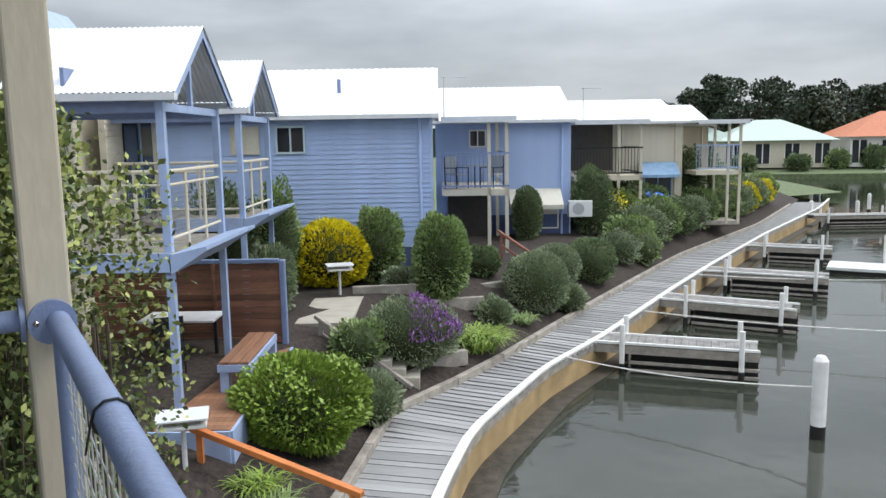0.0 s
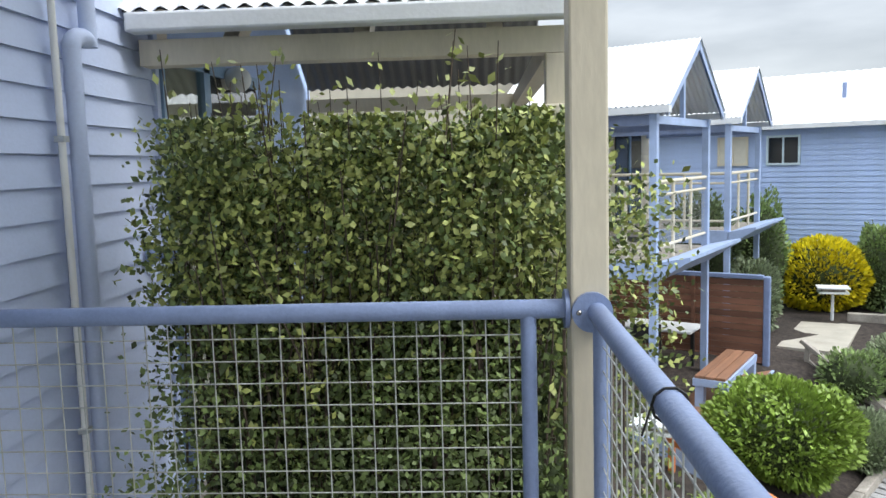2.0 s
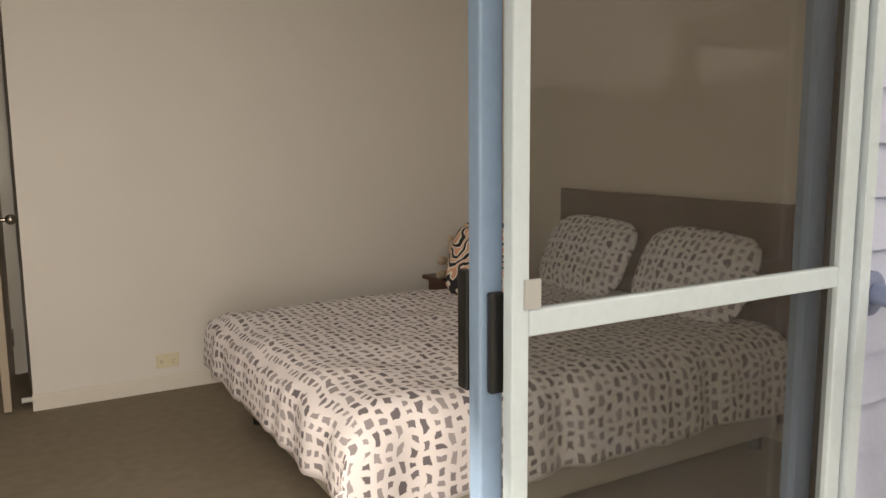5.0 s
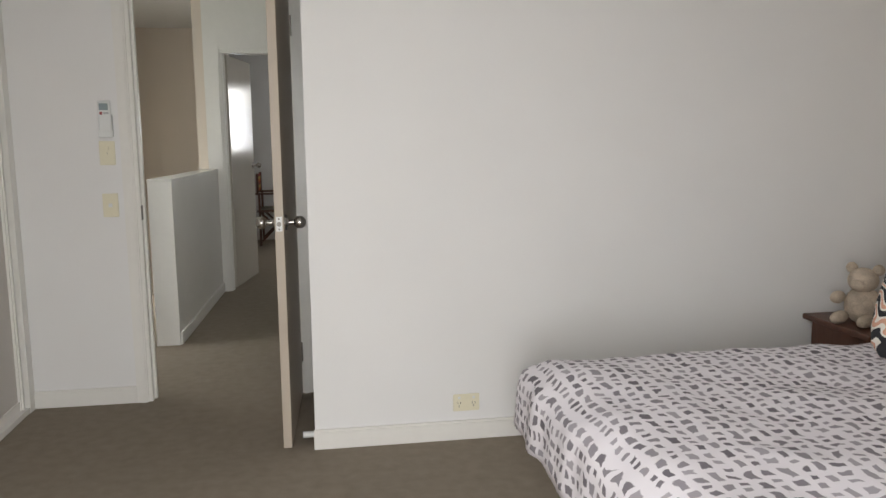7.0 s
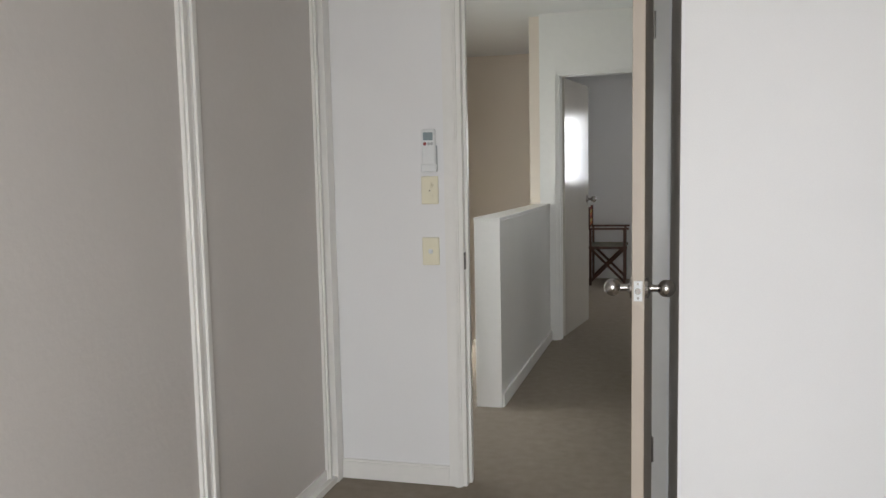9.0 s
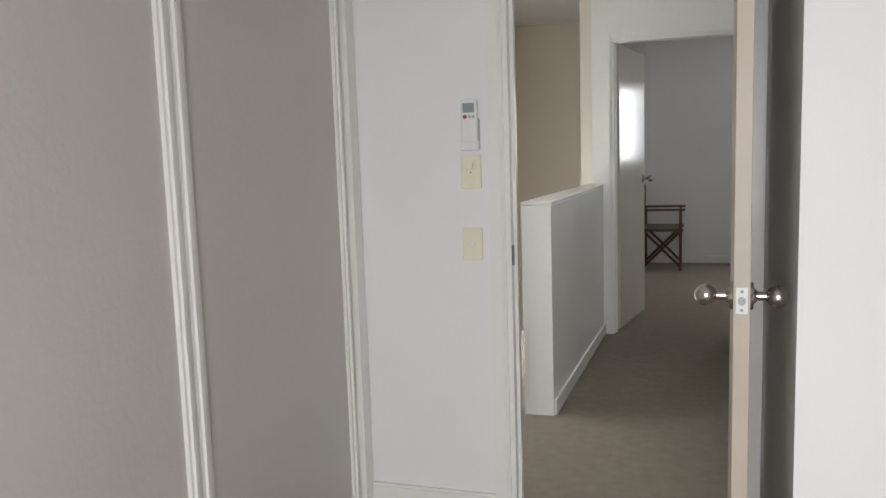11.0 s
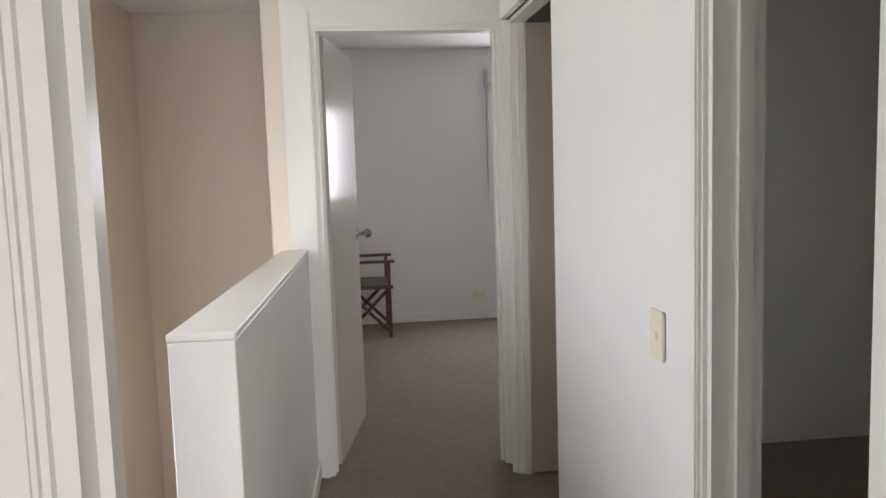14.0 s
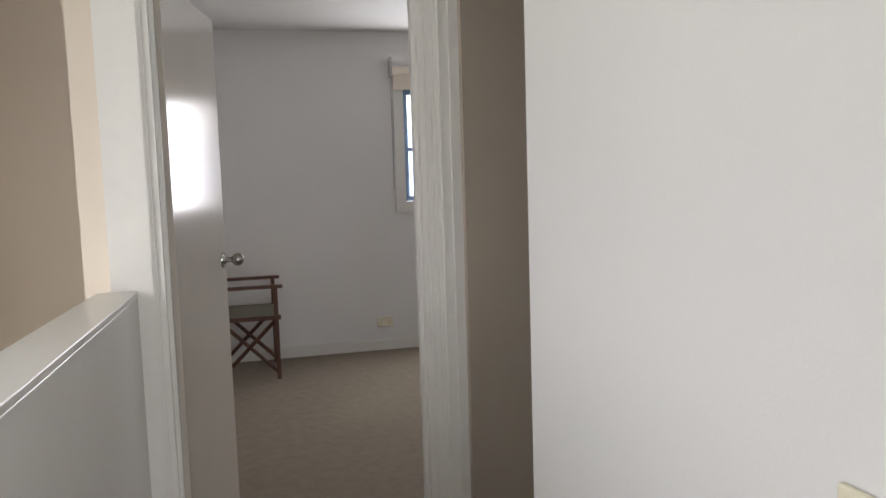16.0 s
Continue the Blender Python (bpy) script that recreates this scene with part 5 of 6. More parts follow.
    for i in range(42):
        z = -2.1 + 0.11 * i
        if z > 2.0:
            break
        prism(bm, [(x - deep + 0.02, z), (x - deep + 0.006, z + 0.108), (x - deep - 0.1, z + 0.108), (x - deep - 0.1, z)], y0 - 0.3, y1 + 0.3)
    part("house_wall", bm, M_CREAM, u, "cream weatherboard wall")
    part("glazed_door", bx(x - deep + 0.021, x - deep + 0.05, ym - 0.7, ym + 0.7, 0, 1.9), M_DARKGLASS, u)
    part("door_frame", bx(x - deep + 0.051, x - deep + 0.08, ym - 0.04, ym + 0.04, 0, 1.9), M_ALU2, u)
    return u


gable_unit(-3.45, 9.7, 12.05, 2.3, "blue balcony with a white gabled steel roof", True)
gable_unit(-3.66, 14.2, 16.5, 2.3, "second blue balcony with a white gabled roof", False)
# cream gable high behind
u = thing("rear_house", "cream gabled house behind the balconies", "house", OUT)
bm = bmesh.new()
prism(bm, [(-13, -2), (-6.35, -2), (-6.35, 1.9), (-6.35, 2.3), (-7.5, 3.75), (-13, 3.75)], 12.2, 16)
part("wall", bm, M_CREAM, u)
bm = bmesh.new()
prism(bm, [(-6.1, 2.15), (-7.5, 3.95), (-7.58, 3.86), (-6.2, 2.08)], 11.9, 16.2)
part("barge_board", bm, M_POSTBLUE, u)

# timber terrace under the first balcony: deck, bench, screen, step edge
tz = -2.06
dk = thing("terrace_deck", "red-brown oiled timber terrace deck", "deck", OUT, kind="structure")
for i in range(26):
    part("plank", bx(-5.6, -2.6, 9.0 + 0.145 * i, 9.14 + 0.145 * i, tz - 0.03, tz), M_DECK, dk)
part("fascia", bx(-2.6, -2.56, 8.95, 12.8, tz - 0.7, tz), M_POSTBLUE, dk)
part("fascia", bx(-5.6, -2.6, 8.93, 8.97, tz - 0.7, tz), M_POSTBLUE, dk)
scn = thing("slat_screen", "red-brown slatted timber screen with a blue frame", "screen", OUT)
for i in range(13):
    part("slat", bx(-5.9, -2.76, 12.9, 12.93, -2.0 + 0.105 * i, -1.905 + 0.105 * i), M_TIMBER, scn)
part("post", bx(-2.76, -2.66, 12.86, 12.97, -2.3, -0.58, bev=0.02), M_RAIL, scn, "blue-grey frame post")
part("top_frame", bx(-5.9, -2.76, 12.87, 12.96, -0.63, -0.56, bev=0.01), M_RAIL, scn)
part("batten", bx(-3.9, -3.84, 12.86, 12.895, -2.0, -0.63), M_TIMBER, scn)
bn = thing("bench", "timber topped bench with a pale blue frame", "bench", OUT)
for i in range(3):
    part("plank", bx(-3.12 + 0.14 * i, -2.99 + 0.14 * i, 10.4, 12.1, -1.66, -1.62, bev=0.006), M_DECK, bn)
part("apron", bx(-3.14, -2.68, 10.38, 12.12, -1.76, -1.662), M_POSTBLUE, bn)
for y in (10.42, 11.95):
    for x in (-3.12, -2.80):
        part("leg", bx(x, x + 0.12, y, y + 0.12, tz, -1.762), M_POSTBLUE, bn)
cr = thing("terrace_chair", "dark metal chair on the timber terrace", "chair", OUT @ pose(-4.1, 11.3, tz, 0, 0, 20))
for sx in (-0.2, 0.2):
    part("front_leg", cyl(bmesh.new(), (sx, -0.2, 0), (sx, -0.16, 0.44), 0.014, 8), M_BLACK, cr)
    part("back_leg", cyl(bmesh.new(), (sx, 0.24, 0), (sx, 0.18, 0.85), 0.014, 8), M_BLACK, cr)
part("seat", bx(-0.22, 0.22, -0.2, 0.2, 0.43, 0.455, bev=0.01), M_BLACK, cr)
part("backrest", bx(-0.2, 0.2, 0.17, 0.19, 0.55, 0.85, bev=0.008), M_BLACK, cr)
tb = thing("terrace_table", "pale low table on the timber terrace", "table", OUT @ pose(-4.3, 12.2, tz))
part("tabletop", bx(-0.5, 0.7, -0.35, 0.35, 0.66, 0.70, bev=0.01), M_GUTTER, tb)
for sx in (-0.4, 0.6):
    part("leg", bx(sx, sx + 0.05, -0.03, 0.03, 0, 0.66), M_BLACK, tb)


def tray(x, y, z, label):
    t = thing("letterbox", label, "letterbox", OUT @ pose(x, y, z, 0, 0, 15))
    part("pole", cyl(bmesh.new(), (0, 0, -0.1), (0, 0, 0.62), 0.03, 10), M_GUTTER, t)
    part("tray", bx(-0.27, 0.27, -0.2, 0.2, 0.62, 0.66, bev=0.008), M_PALEPLAT, t)
    part("lid", bx(-0.29, 0.29, -0.22, 0.22, 0.72, 0.745, bev=0.006), M_GUTTER, t)
    part("box", bx(-0.2, 0.2, -0.14, 0.14, 0.66, 0.72), M_SLEEPER, t)


tray(-3.0, 8.5, -2.42, "pale box on a thin pole in the garden")
tray(-2.25, 16.6, -2.0, "grey box on a thin pole by the path")
setting("landing_slab", bx(-2.75, -1.72, 13.95, 16.4, -2.45, -1.93), M_PAVER, "pale paved landing above the garden steps", "pavement", OUT)
gst = thing("garden_steps", "pale stone garden steps down to the boardwalk", "steps", OUT, kind="structure")
for i in range(6):
    part("step", bx(-1.95 + 0.24 * i, -1.64 + 0.24 * i, 13.25 - 0.06 * i, 13.94 - 0.06 * i, -3.1, -1.98 - 0.14 * i, bev=0.012), M_PAVER, gst)


def handrail(pts, material, label, h=0.75, posts=3, w=0.045):
    """A sloping timber handrail between two foot points."""
    t = thing("handrail", label, "handrail", OUT)
    p, q = Vector(pts[0]), Vector(pts[1])
    up = Vector((0, 0, h))
    bm = bmesh.new()
    d = (q - p).normalized()
    m = Matrix.Translation((p + q) / 2 + up) @ d.to_track_quat("X", "Z").to_matrix().to_4x4()
    box(bm, -(q - p).length / 2 - 0.12, (q - p).length / 2 + 0.12, -w, w, -0.035, 0.035, bev=0.008)
    bm.transform(m)
    part("rail", bm, material, t)
    for i in range(posts):
        c = p.lerp(q, i / max(1, posts - 1))
        part("post", bx(c.x - 0.035, c.x + 0.035, c.y - 0.035, c.y + 0.035, c.z - 0.15, c.z + h - 0.03), material, t)
    if h > 0.5 and material is not M_ORANGE:
        bm = bmesh.new()
        box(bm, -(q - p).length / 2, (q - p).length / 2, -0.02, 0.02, -0.03, 0.03)
        bm.transform(Matrix.Translation((0, 0, -h * 0.45)) @ m)
        part("mid_rail", bm, material, t)


handrail(((-2.2, 13.5, -2.32), (-0.66, 12.9, -3.32)), M_SLEEPER, "weathered grey handrail beside the garden steps", h=0.56)
handrail(((-2.9, 8.75, -2.72), (-1.0, 7.8, -3.05)), M_ORANGE, "bright orange stained timber handrail", posts=2)
for x, y in ((3.2, 20.2), (8.0, 28.6), (11.8, 34.0)):
    handrail(((x - 1.6, y + 0.9, ground_z(x - 1.6, y + 0.9)), (x, y, WALK)), M_RUST, "red-brown timber handrail beside steps")
    s = thing("timber_steps", "red-brown timber steps up from the boardwalk", "steps", OUT, kind="structure")
    for i in range(4):
        part("step", bx(x - 0.1 - 0.3 * i, x + 0.25 - 0.3 * i, y - 0.9, y - 0.1, WALK - 0.1 + 0.14 * i, WALK + 0.08 + 0.14 * i), M_RUST, s)


# ---- boarded houses further along ----
def boarded_house(x0, x1, y, deep, material, label, base=True, left=True, ze=2.0, zr=3.42):
    h = thing("house", label, "house", OUT)
    bm = bmesh.new()
    prism(bm, [(-0.022, 0), (-0.004, 0.118), (0.05, 0.118), (0.05, 0)], -x1, -x0)
    bm.transform(Matrix(((0, -1, 0, 0), (1, 0, 0, 0), (0, 0, 1, 0), (0, 0, 0, 1))))
    first = part("weatherboard", bm, material, h)
    first.location = (0, y, -2.3)
    for i in range(1, int((ze + 2.25) / 0.12)):
        o = new("weatherboard", first.data)
        o.parent = h
        o.location = (0, y, -2.3 + 0.12 * i)
    part("body", bx(x0, x1 - 0.01, y + 0.051, y + deep, -2.4, ze), material, h)
    if base:
        part("plinth", bx(x0, x1 + 0.01, y - 0.05, y - 0.024, -2.4, -1.25), M_DARKBLUE, h, "dark blue painted base")
    part("corner_board", bx(x1 - 0.01, x1 + 0.06, y - 0.03, y + 0.06, -2.3, ze - 0.06), material, h)
    part("downpipe", cyl(bmesh.new(), (x1 - 0.25, y - 0.07, -2.2), (x1 - 0.25, y - 0.07, ze - 0.1), 0.04, 10), material, h)
    bm = bmesh.new()
    ym = y + deep / 2
    for a, b in ((y - 0.3, ym), (y + deep + 0.3, ym)):
        n = int((x1 - x0 + 0.4) / 0.2 * 4)
        row = []
        for i in range(n + 1):
            xx = x0 - 0.2 + (x1 - x0 + 0.4) * i / n
            dz = 0.012 * math.sin(2 * math.pi * i / 4)
            row.append((bm.verts.new((xx, a, ze + dz)), bm.verts.new((xx, b, zr + dz))))
        for p, q in zip(row, row[1:]):
            bm.faces.new((p[0], p[1], q[1], q[0]))
    part("roof", bm, M_ROOF, h, "white corrugated steel roof")
    part("gutter", bx(x0 - 0.2, x1 + 0.22, y - 0.42, y - 0.3, ze - 0.1, ze + 0.0), M_GUTTER, h)
    bm = bmesh.new()
    prism(bm, [(y - 0.2, ze), (y + deep + 0.2, ze), (ym, zr - 0.03)], -x1, -x1 + 0.05)
    bm.transform(Matrix(((0, -1, 0, 0), (1, 0, 0, 0), (0, 0, 1, 0), (0, 0, 0, 1))))
    part("gable", bm, material, h)
    return h


def house_window(h, x0, x1, y, z0, z1, frame_mat, pane_mat=M_DARKGLASS):
    w = part("window", bx(x0, x1, y - 0.028, y - 0.024, z0, z1), pane_mat, h)
    for a in ((x0 - 0.05, x0, z0 - 0.05, z1 + 0.05), (x1, x1 + 0.05, z0 - 0.05, z1 + 0.05), (x0, x1, z1, z1 + 0.05), (x0, x1, z0 - 0.05, z0), ((x0 + x1) / 2 - 0.02, (x0 + x1) / 2 + 0.02, z0, z1)):
        part("window_frame", bx(a[0], a[1], y - 0.06, y - 0.022, a[2], a[3]), frame_mat, w)
    return w


h1 = boarded_house(-9.5, -0.27, 19.2, 7, M_BLUE, "blue weatherboard house with a white steel roof")
house_window(h1, -4.0, -3.37, 19.2, 1.14, 1.72, M_ALU)
house_window(h1, -5.1, -4.5, 19.2, 1.14, 1.72, M_CREAM, M_CURTAIN)
part("vent", cyl(bmesh.new(), (-2.6, 20.3, 2.6), (-2.6, 20.3, 2.95), 0.05, 10), M_RAIL, h1)
h2 = boarded_house(-0.2, 4.4, 27.0, 7, M_BLUE, "blue weatherboard house with a white steel roof", ze=2.0, zr=3.35)
house_window(h2, 1.0, 1.5, 27.0, 1.15, 1.65, M_WHITE)
house_window(h2, 2.5, 4.0, 27.0, -1.7, -0.75, M_WHITE, M_CURTAIN)
bm = bmesh.new()
quad(bm, (2.3, 26.95, -0.35), (4.1, 26.95, -0.35), (4.1, 26.1, -0.85), (2.3, 26.1, -0.85))
quad(bm, (2.3, 26.1, -0.85), (4.1, 26.1, -0.85), (4.1, 26.1, -1.0), (2.3, 26.1, -1.0))
part("awning", bm, M_CURTAIN, h2, "cream canvas awning")
bm = bx(4.3, 5.1, 26.3, 26.6, -1.3, -0.75, bev=0.02)
ac = obj("air_conditioner", bm, M_PLASTIC, None, "white outdoor air conditioner unit on the wall", OUT, category="air conditioner")
part("fan_grille", cyl(bmesh.new(), (4.62, 26.298, -1.02), (4.62, 26.285, -1.02), 0.2, 20), M_GREYP, ac)
h3 = boarded_house(4.6, 10.1, 33.0, 8, M_CREAM, "cream weatherboard house with a white steel roof", base=False, ze=2.0, zr=3.1)
w3 = house_window(h3, 8.6, 9.7, 33.0, -1.1, -0.1, M_BLUEAWN)
bm = bmesh.new()
quad(bm, (8.3, 32.95, 0.3), (9.9, 32.95, 0.3), (9.9, 32.3, -0.2), (8.3, 32.3, -0.2))
quad(bm, (8.3, 32.3, -0.2), (9.9, 32.3, -0.2), (9.9, 32.3, -0.32), (8.3, 32.3, -0.32))
part("awning", bm, M_BLUEAWN, h3, "light blue awning")
h4 = boarded_house(8.0, 12.2, 36.0, 6, M_CREAM, "cream house end with a white steel roof", base=False, ze=1.9, zr=2.9)


def side_balcony(x0, x1, y0, y1, label, railm):
    """A flat-roofed two-storey balcony set between two houses."""
    b = thing("side_balcony", label, "balcony", OUT)
    part("roof", bx(x0, x1 + 0.2, y0 - 0.2, y1, 1.93, 2.02), M_ROOF, b)
    part("fascia", bx(x0, x1 + 0.2, y0 - 0.24, y0 - 0.2, 1.85, 2.02), M_GUTTER, b)
    part("deck", bx(x0, x1, y0, y1, -0.25, -0.08), M_CREAM, b)
    part("lower_deck", bx(x0, x1, y0, y1, -2.35, -2.2), M_SLEEPER, b)
    for x in (x1 - 0.06, (x0 + x1) / 2 + 0.4):
        part("post", bx(x - 0.05, x + 0.05, y0, y0 + 0.1, -2.3, 1.9), M_CREAM, b)
    part("post", bx(x1 - 0.1, x1, y1 - 0.3, y1 - 0.2, -2.3, 1.9), M_CREAM, b)
    for z in (0.95, 0.0):
        part("rail", bx(x0, x1, y0 - 0.02, y0 + 0.02, z, z + 0.05), railm, b)
        part("rail", bx(x1 - 0.02, x1 + 0.02, y0 + 0.1, y1 - 0.3, z, z + 0.05), railm, b)
    for i in range(int((x1 - x0) / 0.12)):
        part("baluster", bx(x0 + 0.12 * i, x0 + 0.12 * i + 0.02, y0 - 0.01, y0 + 0.01, 0.05, 0.95), railm, b)
    return b


side_balcony(0.0, 1.95, 22.6, 26.9, "balcony with a dark rail between two blue houses", M_RAIL)
side_balcony(5.0, 7.6, 29.5, 32.9, "balcony with dark balustrade beside the cream house", M_BLACK)
side_balcony(10.6, 12.5, 32.5, 35.9, "corner balcony with pale posts on the cream house", M_POSTBLUE)
# flat dark panels laid on the walls in place of shaded recesses
part("recess_shade", bx(4.6, 7.2, 32.93, 32.98, 0.0, 1.9), M_SHADE, h3)
part("recess_shade", bx(0.2, 1.7, 26.9, 26.96, -2.2, -0.3), M_SHADE, h2)


def patio_chair(x, y, z, a):
    c = thing("balcony_chair", "dark metal chair on the balcony", "chair", OUT @ pose(x, y, z, 0, 0, a), "balcony chairs")
    for sx in (-0.24, 0.24):
        part("side_frame", cyl(bmesh.new(), (sx, -0.25, 0), (sx, -0.25, 0.6), 0.02, 6), M_BLACK, c)
        part("side_frame", cyl(bmesh.new(), (sx, 0.25, 0), (sx, 0.28, 0.95), 0.02, 6), M_BLACK, c)
        part("armrest", bx(sx - 0.03, sx + 0.03, -0.27, 0.27, 0.6, 0.63), M_BLACK, c)
    part("seat", bx(-0.24, 0.24, -0.25, 0.25, 0.4, 0.43), M_GREYP, c)
    part("backrest", bx(-0.24, 0.24, 0.26, 0.28, 0.45, 0.95), M_GREYP, c)


patio_chair(0.45, 23.4, -0.08, 40)
patio_chair(1.5, 23.4, -0.08, -40)
t = thing("balcony_table", "small dark table on the balcony", "table", OUT @ pose(1.0, 23.5, -0.08))
part("tabletop", cyl(bmesh.new(), (0, 0, 0.66), (0, 0, 0.69), 0.35, 20), M_GREYP, t)
part("leg", cyl(bmesh.new(), (0, 0, 0), (0, 0, 0.66), 0.03, 8), M_BLACK, t)


def aerial(x, y, z):
    a = thing("tv_aerial", "thin metal television aerial on a roof", "aerial", OUT @ pose(x, y, z))
    part("mast", cyl(bmesh.new(), (0, 0, -0.4), (0, 0, 1.0), 0.02, 6), M_GREYP, a)
    bm = cyl(bmesh.new(), (-0.1, 0, 0.98), (0.7, 0, 0.98), 0.015, 6)
    for i in range(5):
        cyl(bm, (0.1 + 0.12 * i, -0.2, 0.98), (0.1 + 0.12 * i, 0.2, 0.98), 0.01, 5)
    part("elements", bm, M_GREYP, a)


aerial(0.1, 24.5, 2.3)
aerial(5.6, 31.0, 2.3)
k = thing("kayak", "bright blue upturned kayak by the cream house", "kayak", OUT @ pose(7.9, 31.5, -1.05))
bm = ball(bmesh.new(), (0, 0, 0), 1.15, 0.35, 0.28, 28, 12)
part("hull", bm, M_KAYAK, k, smooth=True)
part("trestle", bx(-0.6, 0.6, -0.1, 0.1, -1.2, -0.2), M_SLEEPER, k)

# ---- shrubs ----
def B(name, label, x, y, r, material, **kw):
    return bush(name, label, OUT @ pose(x, y, ground_z(x, y) - 0.12), r, material, **kw)


B("round_bush", "bright lime-green rounded shrub beside the boardwalk", -1.95, 10.1, (0.88, 0.8, 0.66), L_LIME, n=11000, leaf=0.042, seed=2, lump=0.09, tip=L_LIME)
B("small_bush", "grey-green shrub beside the lime bush", -1.2, 11.6, (0.5, 0.6, 0.42), L_GREY, n=2500, leaf=0.04, seed=3)
B("golden_bush", "rounded golden-yellow shrub in front of the blue wall", -2.65, 17.9, (0.98, 0.8, 0.82), L_YELLOW, n=6000, leaf=0.06, seed=4, lump=0.06)
B("laurel_bush", "upright green leafy shrub by the blue wall", -1.55, 18.2, (0.58, 0.5, 0.95), L_MID, n=4000, leaf=0.055, seed=5)
B("tall_bush", "tall clipped oval green shrub", -0.05, 16.9, (0.64, 0.6, 1.0), L_MID, n=6000, leaf=0.05, seed=6, lump=0.05)
B("small_bush", "low grey-green shrub behind the terrace screen", -3.4, 15.0, (0.5, 0.5, 0.75), L_GREY, n=2500, leaf=0.045, seed=7)
B("tall_bush", "loose slim green shrub beside the balcony", -3.7, 17.2, (0.55, 0.5, 1.3), L_MID, n=3500, leaf=0.05, seed=8, lump=0.16)
B("tall_bush", "loose dark shrub between the balconies", -4.5, 15.6, (0.7, 0.6, 1.35), L_DARK, n=3500, leaf=0.05, seed=18, lump=0.16)
lav = B("lavender_bush", "grey-green lavender shrub with purple flower spikes", -0.62, 13.8, (0.92, 0.75, 0.62), L_GREY, n=5200, leaf=0.035, seed=9, lump=0.08)
pts = lumpy((0, 0, 0.6), (0.94, 0.77, 0.66), 5200, 31, 0.08)
pts = pts[(pts[:, 2] > 0.60) & (pts[:, 0] > 0.0)]
leaves("flower", pts, 0.026, L_PURPLE, lav, "purple flowers", up=2.0, long=3.2, seed=12)
B("clipped_bush", "clipped round grey-green box shrub", 2.25, 18.4, (0.80, 0.75, 0.74), L_GREY, n=6500, leaf=0.035, seed=10, lump=0.03, square=2.4)
B("clipped_bush", "clipped round grey-green box shrub", 3.0, 20.6, (0.7, 0.7, 0.58), L_GREY, n=4000, leaf=0.035, seed=11, lump=0.03, square=2.3)
B("clipped_bush", "clipped round dark green shrub", 4.2, 21.9, (0.74, 0.75, 0.66), L_DARK, n=4500, leaf=0.035, seed=13, lump=0.03, square=2.3)
B("small_bush", "dark low shrub by the balcony steps", 0.95, 19.2, (0.5, 0.4, 0.42), L_DARK, n=2000, leaf=0.045, seed=14)
B("topiary_bush", "small clipped dark green upright shrub", 2.8, 25.6, (0.52, 0.5, 0.95), L_DARK, n=3500, leaf=0.04, seed=15, lump=0.04)
B("topiary_bush", "tall clipped dark green upright shrub", 5.2, 27.0, (0.72, 0.6, 1.25), L_DARK, n=4500, leaf=0.045, seed=16, lump=0.06)
HEDGE = (L_MID, L_GREY, L_MID, L_DARK, L_GREY, L_MID, L_DARK)
for i in range(15):
    y = 26.6 + 1.35 * i
    x = along(LEFT, y) - 1.45
    B("hedge_bush", "mixed green hedge shrub along the boardwalk", x, y, (0.95, 0.95, 0.62 + 0.12 * (i % 3)), L_YELLOW if i in (10, 13) else HEDGE[i % 7], n=2600, leaf=0.06, seed=20 + i, lump=0.13)
    if i > 0:
        B("garden_bush", "mixed green and yellow garden shrub", x - 1.7, y + 0.6, (1.05, 1.0, 0.72 + 0.15 * (i % 2)), HEDGE[(i + 3) % 7], n=2400, leaf=0.07, seed=50 + i, lump=0.15, tip=L_YELLOW if i in (1, 2) else None)
for x, y, s in ((10.8, 34.6, 33), (12.6, 38, 34)):
    B("tall_bush", "dark tall shrub beside the corner balcony", x, y, (0.8, 0.8, 1.5), L_DARK, n=3000, leaf=0.07, seed=s, lump=0.15)


def strap_plant(x, y, r, n, seed, label):
    t = thing("strappy_plant", label, "plant", OUT @ pose(x, y, ground_z(x, y) - 0.03))
    g = np.random.default_rng(seed)
    bm = bmesh.new()
    for i in range(n):
        a, l = g.uniform(0, 6.28), g.uniform(0.6, 1.1) * r
        w = 0.016
        d, sdir = Vector((math.cos(a), math.sin(a), 0)), Vector((-math.sin(a), math.cos(a), 0))
        o = Vector((g.normal(0, r * 0.22), g.normal(0, r * 0.22), 0))
        prev = None
        for k in range(6):
            f = k / 5
            c = o + d * l * f * 0.9 + Vector((0, 0, l * (1.3 * f - 1.0 * f * f)))
            cur = [bm.verts.new(c + sdir * w * (1 - f * 0.9)), bm.verts.new(c - sdir * w * (1 - f * 0.9))]
            if prev:
                bm.faces.new((prev[0], prev[1], cur[1], cur[0]))
            prev = cur
    part("leaves", bm, L_LIME if seed % 2 else L_MID, t)


strap_plant(0.65, 15.2, 0.85, 420, 61, "arching strappy green leaves in the garden bed")
strap_plant(1.75, 17.2, 0.45, 200, 62, "small strappy green clump in the garden bed")
for i in range(6):
    strap_plant(-2.2 + 0.22 * i, 8.6 - 0.3 * i, 0.45, 160, 63 + i, "green strappy leaves beside the orange rail")
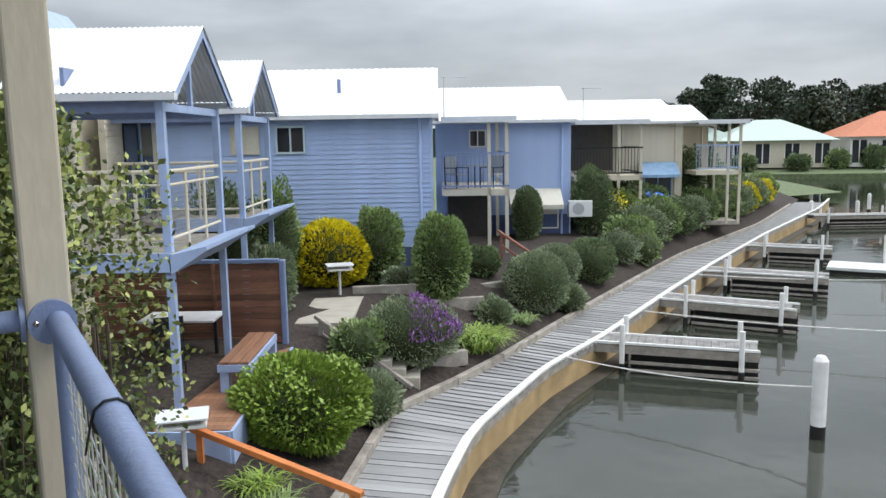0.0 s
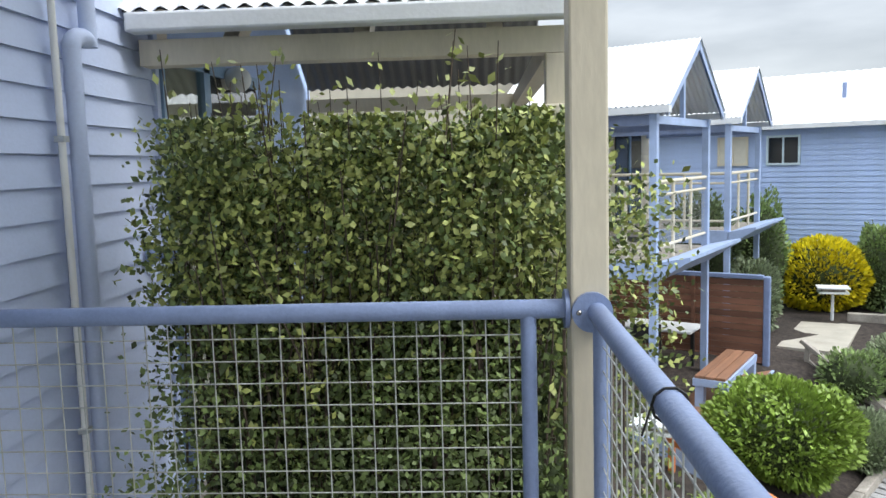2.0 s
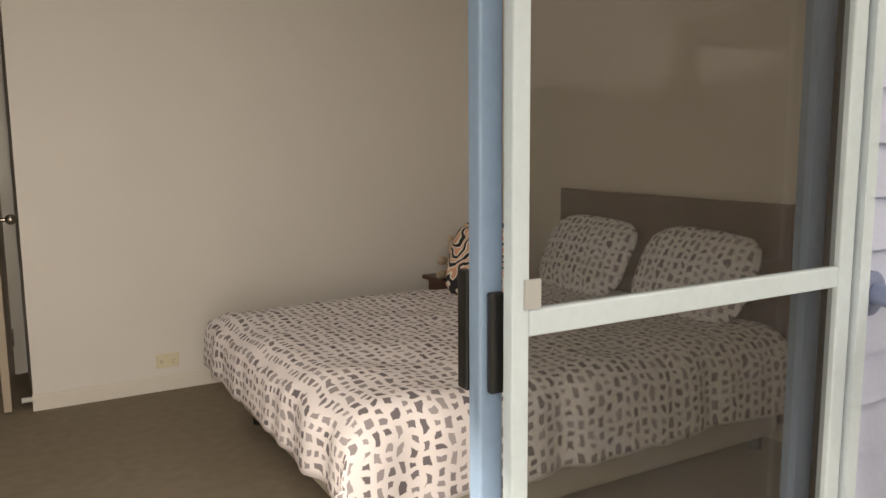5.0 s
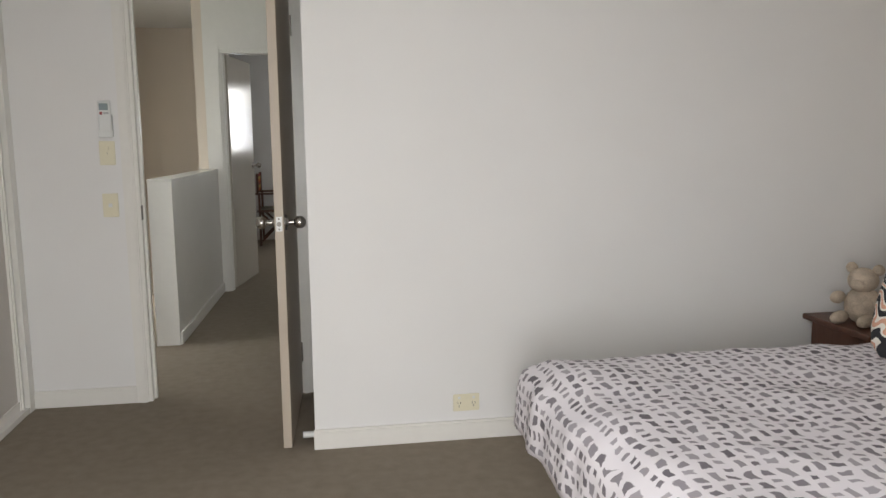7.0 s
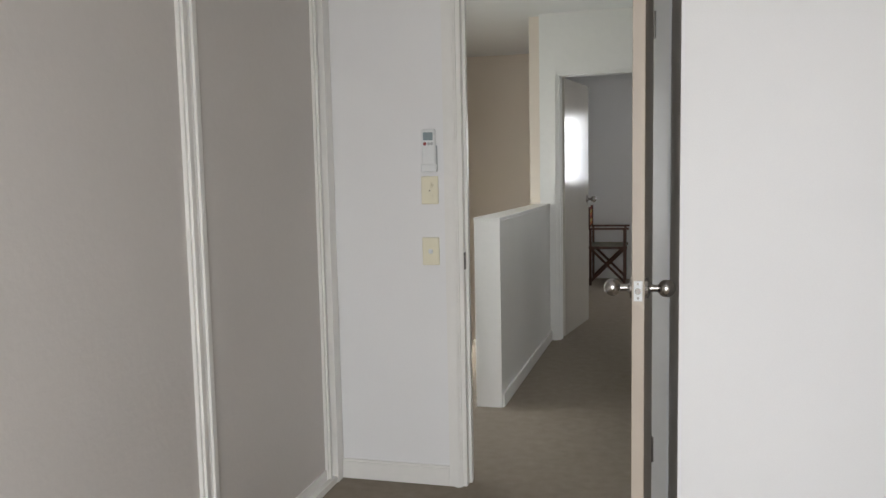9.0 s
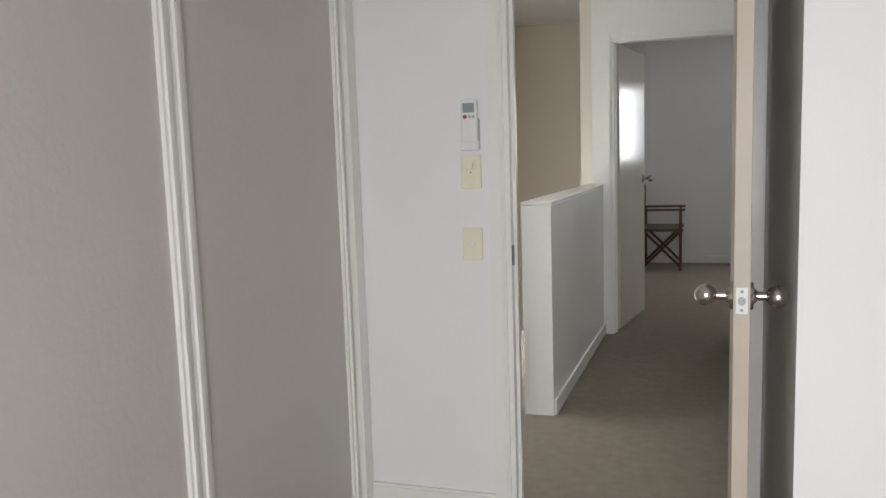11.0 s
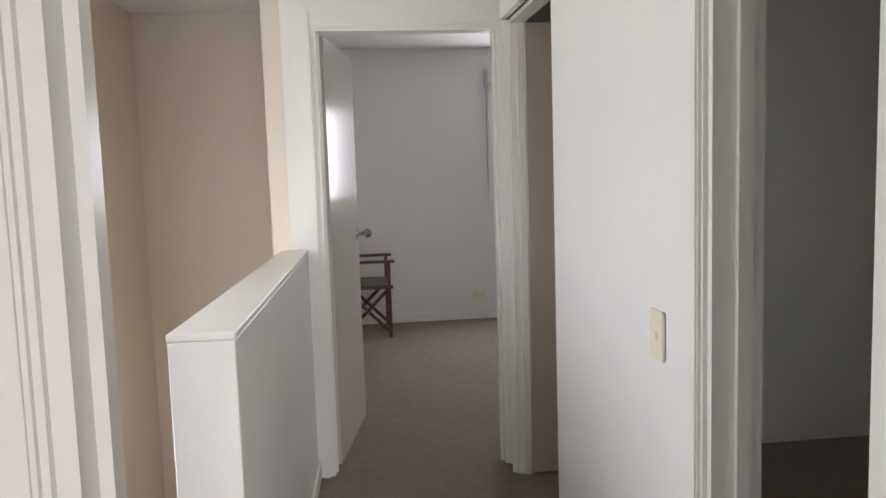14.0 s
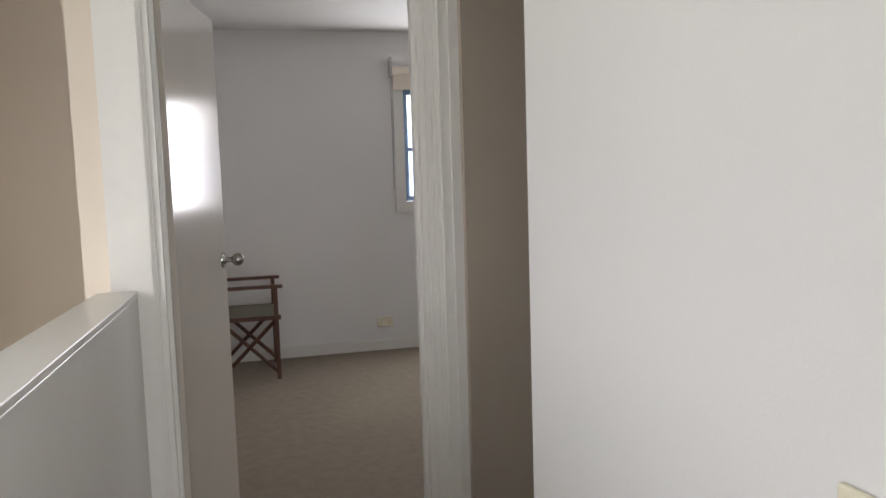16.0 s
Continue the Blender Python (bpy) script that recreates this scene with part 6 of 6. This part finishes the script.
for i in range(4):
    o = obj("garden_sleeper", bx(-0.7, 0.7, -0.07, 0.07, -0.15, 0.14, bev=0.012), M_SLEEPER, None, "weathered sleeper edging a garden terrace", category="sleeper")
    x, y = ((-1.3, 16.8), (0.2, 16.7), (1.5, 18.9), (-0.2, 13.9))[i]
    o.matrix_basis = OUT @ pose(x, y, ground_z(x, y) + 0.02, 0, 0, (8, 12, 35, 30)[i])

for i, (x, y, q) in enumerate(((-0.35, 18.0, 0.38), (1.1, 16.6, 0.35), (-1.5, 13.2, 0.4), (3.1, 19.0, 0.4), (-2.9, 19.0, 0.7), (5.6, 24.6, 0.55), (6.6, 25.6, 0.6), (-1.0, 17.3, 0.3))):
    B("small_bush", "low green shrub in the garden bed", x, y, (q * 1.2, q * 1.1, q), (L_MID, L_GREY)[i % 2], n=1500, leaf=0.045, seed=80 + i, lump=0.15)

# ---- the far shore ----
bm = bmesh.new()
n = 60
prev = None
for i in range(n + 1):
    x = -60 + 260 * i / n
    y = 88 + 4 * noise.noise(Vector((x * 0.03, 0, 0)))
    cur = [bm.verts.new((x, y, WATER - 0.5)), bm.verts.new((x, y, WATER + 0.6)), bm.verts.new((x, y + 16, WATER + 1.6)), bm.verts.new((x, y + 500, WATER + 3))]
    if prev:
        for k in range(3):
            bm.faces.new((prev[k], cur[k], cur[k + 1], prev[k + 1]))
    prev = cur
setting("far_bank", bm, M_LAWN, "green lawn on the far bank of the canal", "ground", OUT)
bm = bmesh.new()
quad(bm, (18, 53, WATER + 0.5), (31, 60, WATER + 0.5), (34, 95, WATER + 0.9), (-10, 95, WATER + 0.9), (-10, 48, WATER + 0.5))
setting("near_point", bm, M_LAWN, "grassy end of the near bank", "ground", OUT)


def far_house(x, y, w, d, roofm, wallm, label, ze=1.2, zr=3.6):
    h = thing("far_house", label, "house", OUT @ pose(x, y, -2.5, 0, 0, -8))
    part("wall", bx(-w / 2, w / 2, 0, d, 0, ze + 1.9), wallm, h)
    bm = bmesh.new()
    e = 0.7
    z0, z1 = ze + 1.9, zr + 1.9
    q = d / 2
    a = [(-w / 2 - e, -e, z0), (w / 2 + e, -e, z0), (w / 2 + e, d + e, z0), (-w / 2 - e, d + e, z0), (-w / 2 + q, d / 2, z1), (w / 2 - q, d / 2, z1)]
    v = [bm.verts.new(p) for p in a]
    for f in ((0, 1, 5, 4), (1, 2, 5), (2, 3, 4, 5), (3, 0, 4), (3, 2, 1, 0)):
        bm.faces.new([v[i] for i in f])
    part("roof", bm, roofm, h)
    n = int(w / 2.6)
    for i in range(n):
        xx = -w / 2 + 1.0 + i * (w - 2.0) / max(1, n - 1)
        wi = part("window", bx(xx - 0.8, xx + 0.8, -0.06, -0.01, 0.5, ze + 1.5), M_DARKGLASS, h)
        part("window_frame", bx(xx - 0.06, xx + 0.06, -0.1, -0.061, 0.5, ze + 1.5), M_WHITE, wi)
        for s in (-0.85, 0.8):
            part("window_frame", bx(xx + s, xx + s + 0.06, -0.1, 0.0, 0.45, ze + 1.55), M_WHITE, wi)
    return h


far_house(39.5, 92, 12, 9, M_GREENROOF, M_CREAM, "pale far house with a green steel roof", ze=1.3, zr=3.8)
far_house(32, 100, 12, 9, M_GREENROOF, M_WHITE, "white far house with a pale roof", ze=1.3, zr=3.6)
far_house(55, 90, 15, 10, M_TILE, M_WHITE, "white far house with an orange tiled roof", ze=1.6, zr=4.6)
far_house(68, 92, 15, 10, M_TILE, M_WHITE, "white far house with an orange tiled roof", ze=1.6, zr=4.6)


def tree(x, y, h, r, seed):
    t = thing("tree", "dark green spreading tree behind the far houses", "tree", OUT @ pose(x, y, -2.4), "trees on the far shore")
    g = np.random.default_rng(seed)
    bm = cyl(bmesh.new(), (0, 0, 0), (0.3, 0, h * 0.5), 0.35, 8, 0.2)
    C = []
    for i in range(11):
        a, e = g.uniform(0, 6.28), g.uniform(0.45, 0.95)
        c = Vector((math.cos(a) * r * g.uniform(0.2, 0.85), math.sin(a) * r * 0.6, h * e))
        cyl(bm, (0.3, 0, h * 0.42), c, 0.14, 6, 0.04)
        C.append((c, r * g.uniform(0.28, 0.5)))
    part("trunk", bm, M_BARK, t)
    P = np.concatenate([lumpy(tuple(c), (q, q, q * 0.65), 420, seed * 20 + i, 0.2) for i, (c, q) in enumerate(C)])
    leaves("crown", P, 0.34, L_TREE, t, seed=seed, long=1.5)


g = np.random.default_rng(77)
for i, (x, y, h, r) in enumerate(((34, 104, 11.5, 3.6), (44, 112, 11.5, 6.0), (50, 108, 10.5, 5.5), (57, 118, 10.5, 5), (63, 112, 10.5, 5.5), (70, 116, 12, 6), (77, 110, 11.5, 6), (84, 112, 12.5, 6), (38, 122, 9, 5.5), (66, 124, 11, 6), (90, 110, 12, 6), (52, 124, 10, 6), (29, 108, 8, 4))):
    tree(x, y, h, r, 100 + i)
for i in range(10):
    x = 30 + i * 5.2 + g.uniform(-1, 1)
    b = bush("shore_bush", "dark shrub on the far bank", OUT @ pose(x, 89.6 + g.uniform(0, 2), -2.9), (1.5, 1.2, g.uniform(0.7, 1.6)), L_DARK if i % 3 else L_MID, n=700, leaf=0.2, seed=200 + i, lump=0.15)
for x in (50, 56, 62):
    jetty(OUT @ pose(x, 87.6, WATER + 0.7, 0, 0, -90), 3.5, "distant jetty with white posts on the far shore")
setting("far_woodland", bx(-60, 220, 150, 152, -3, 3.6), L_TREE, "dark distant woodland edge", "backdrop", OUT)
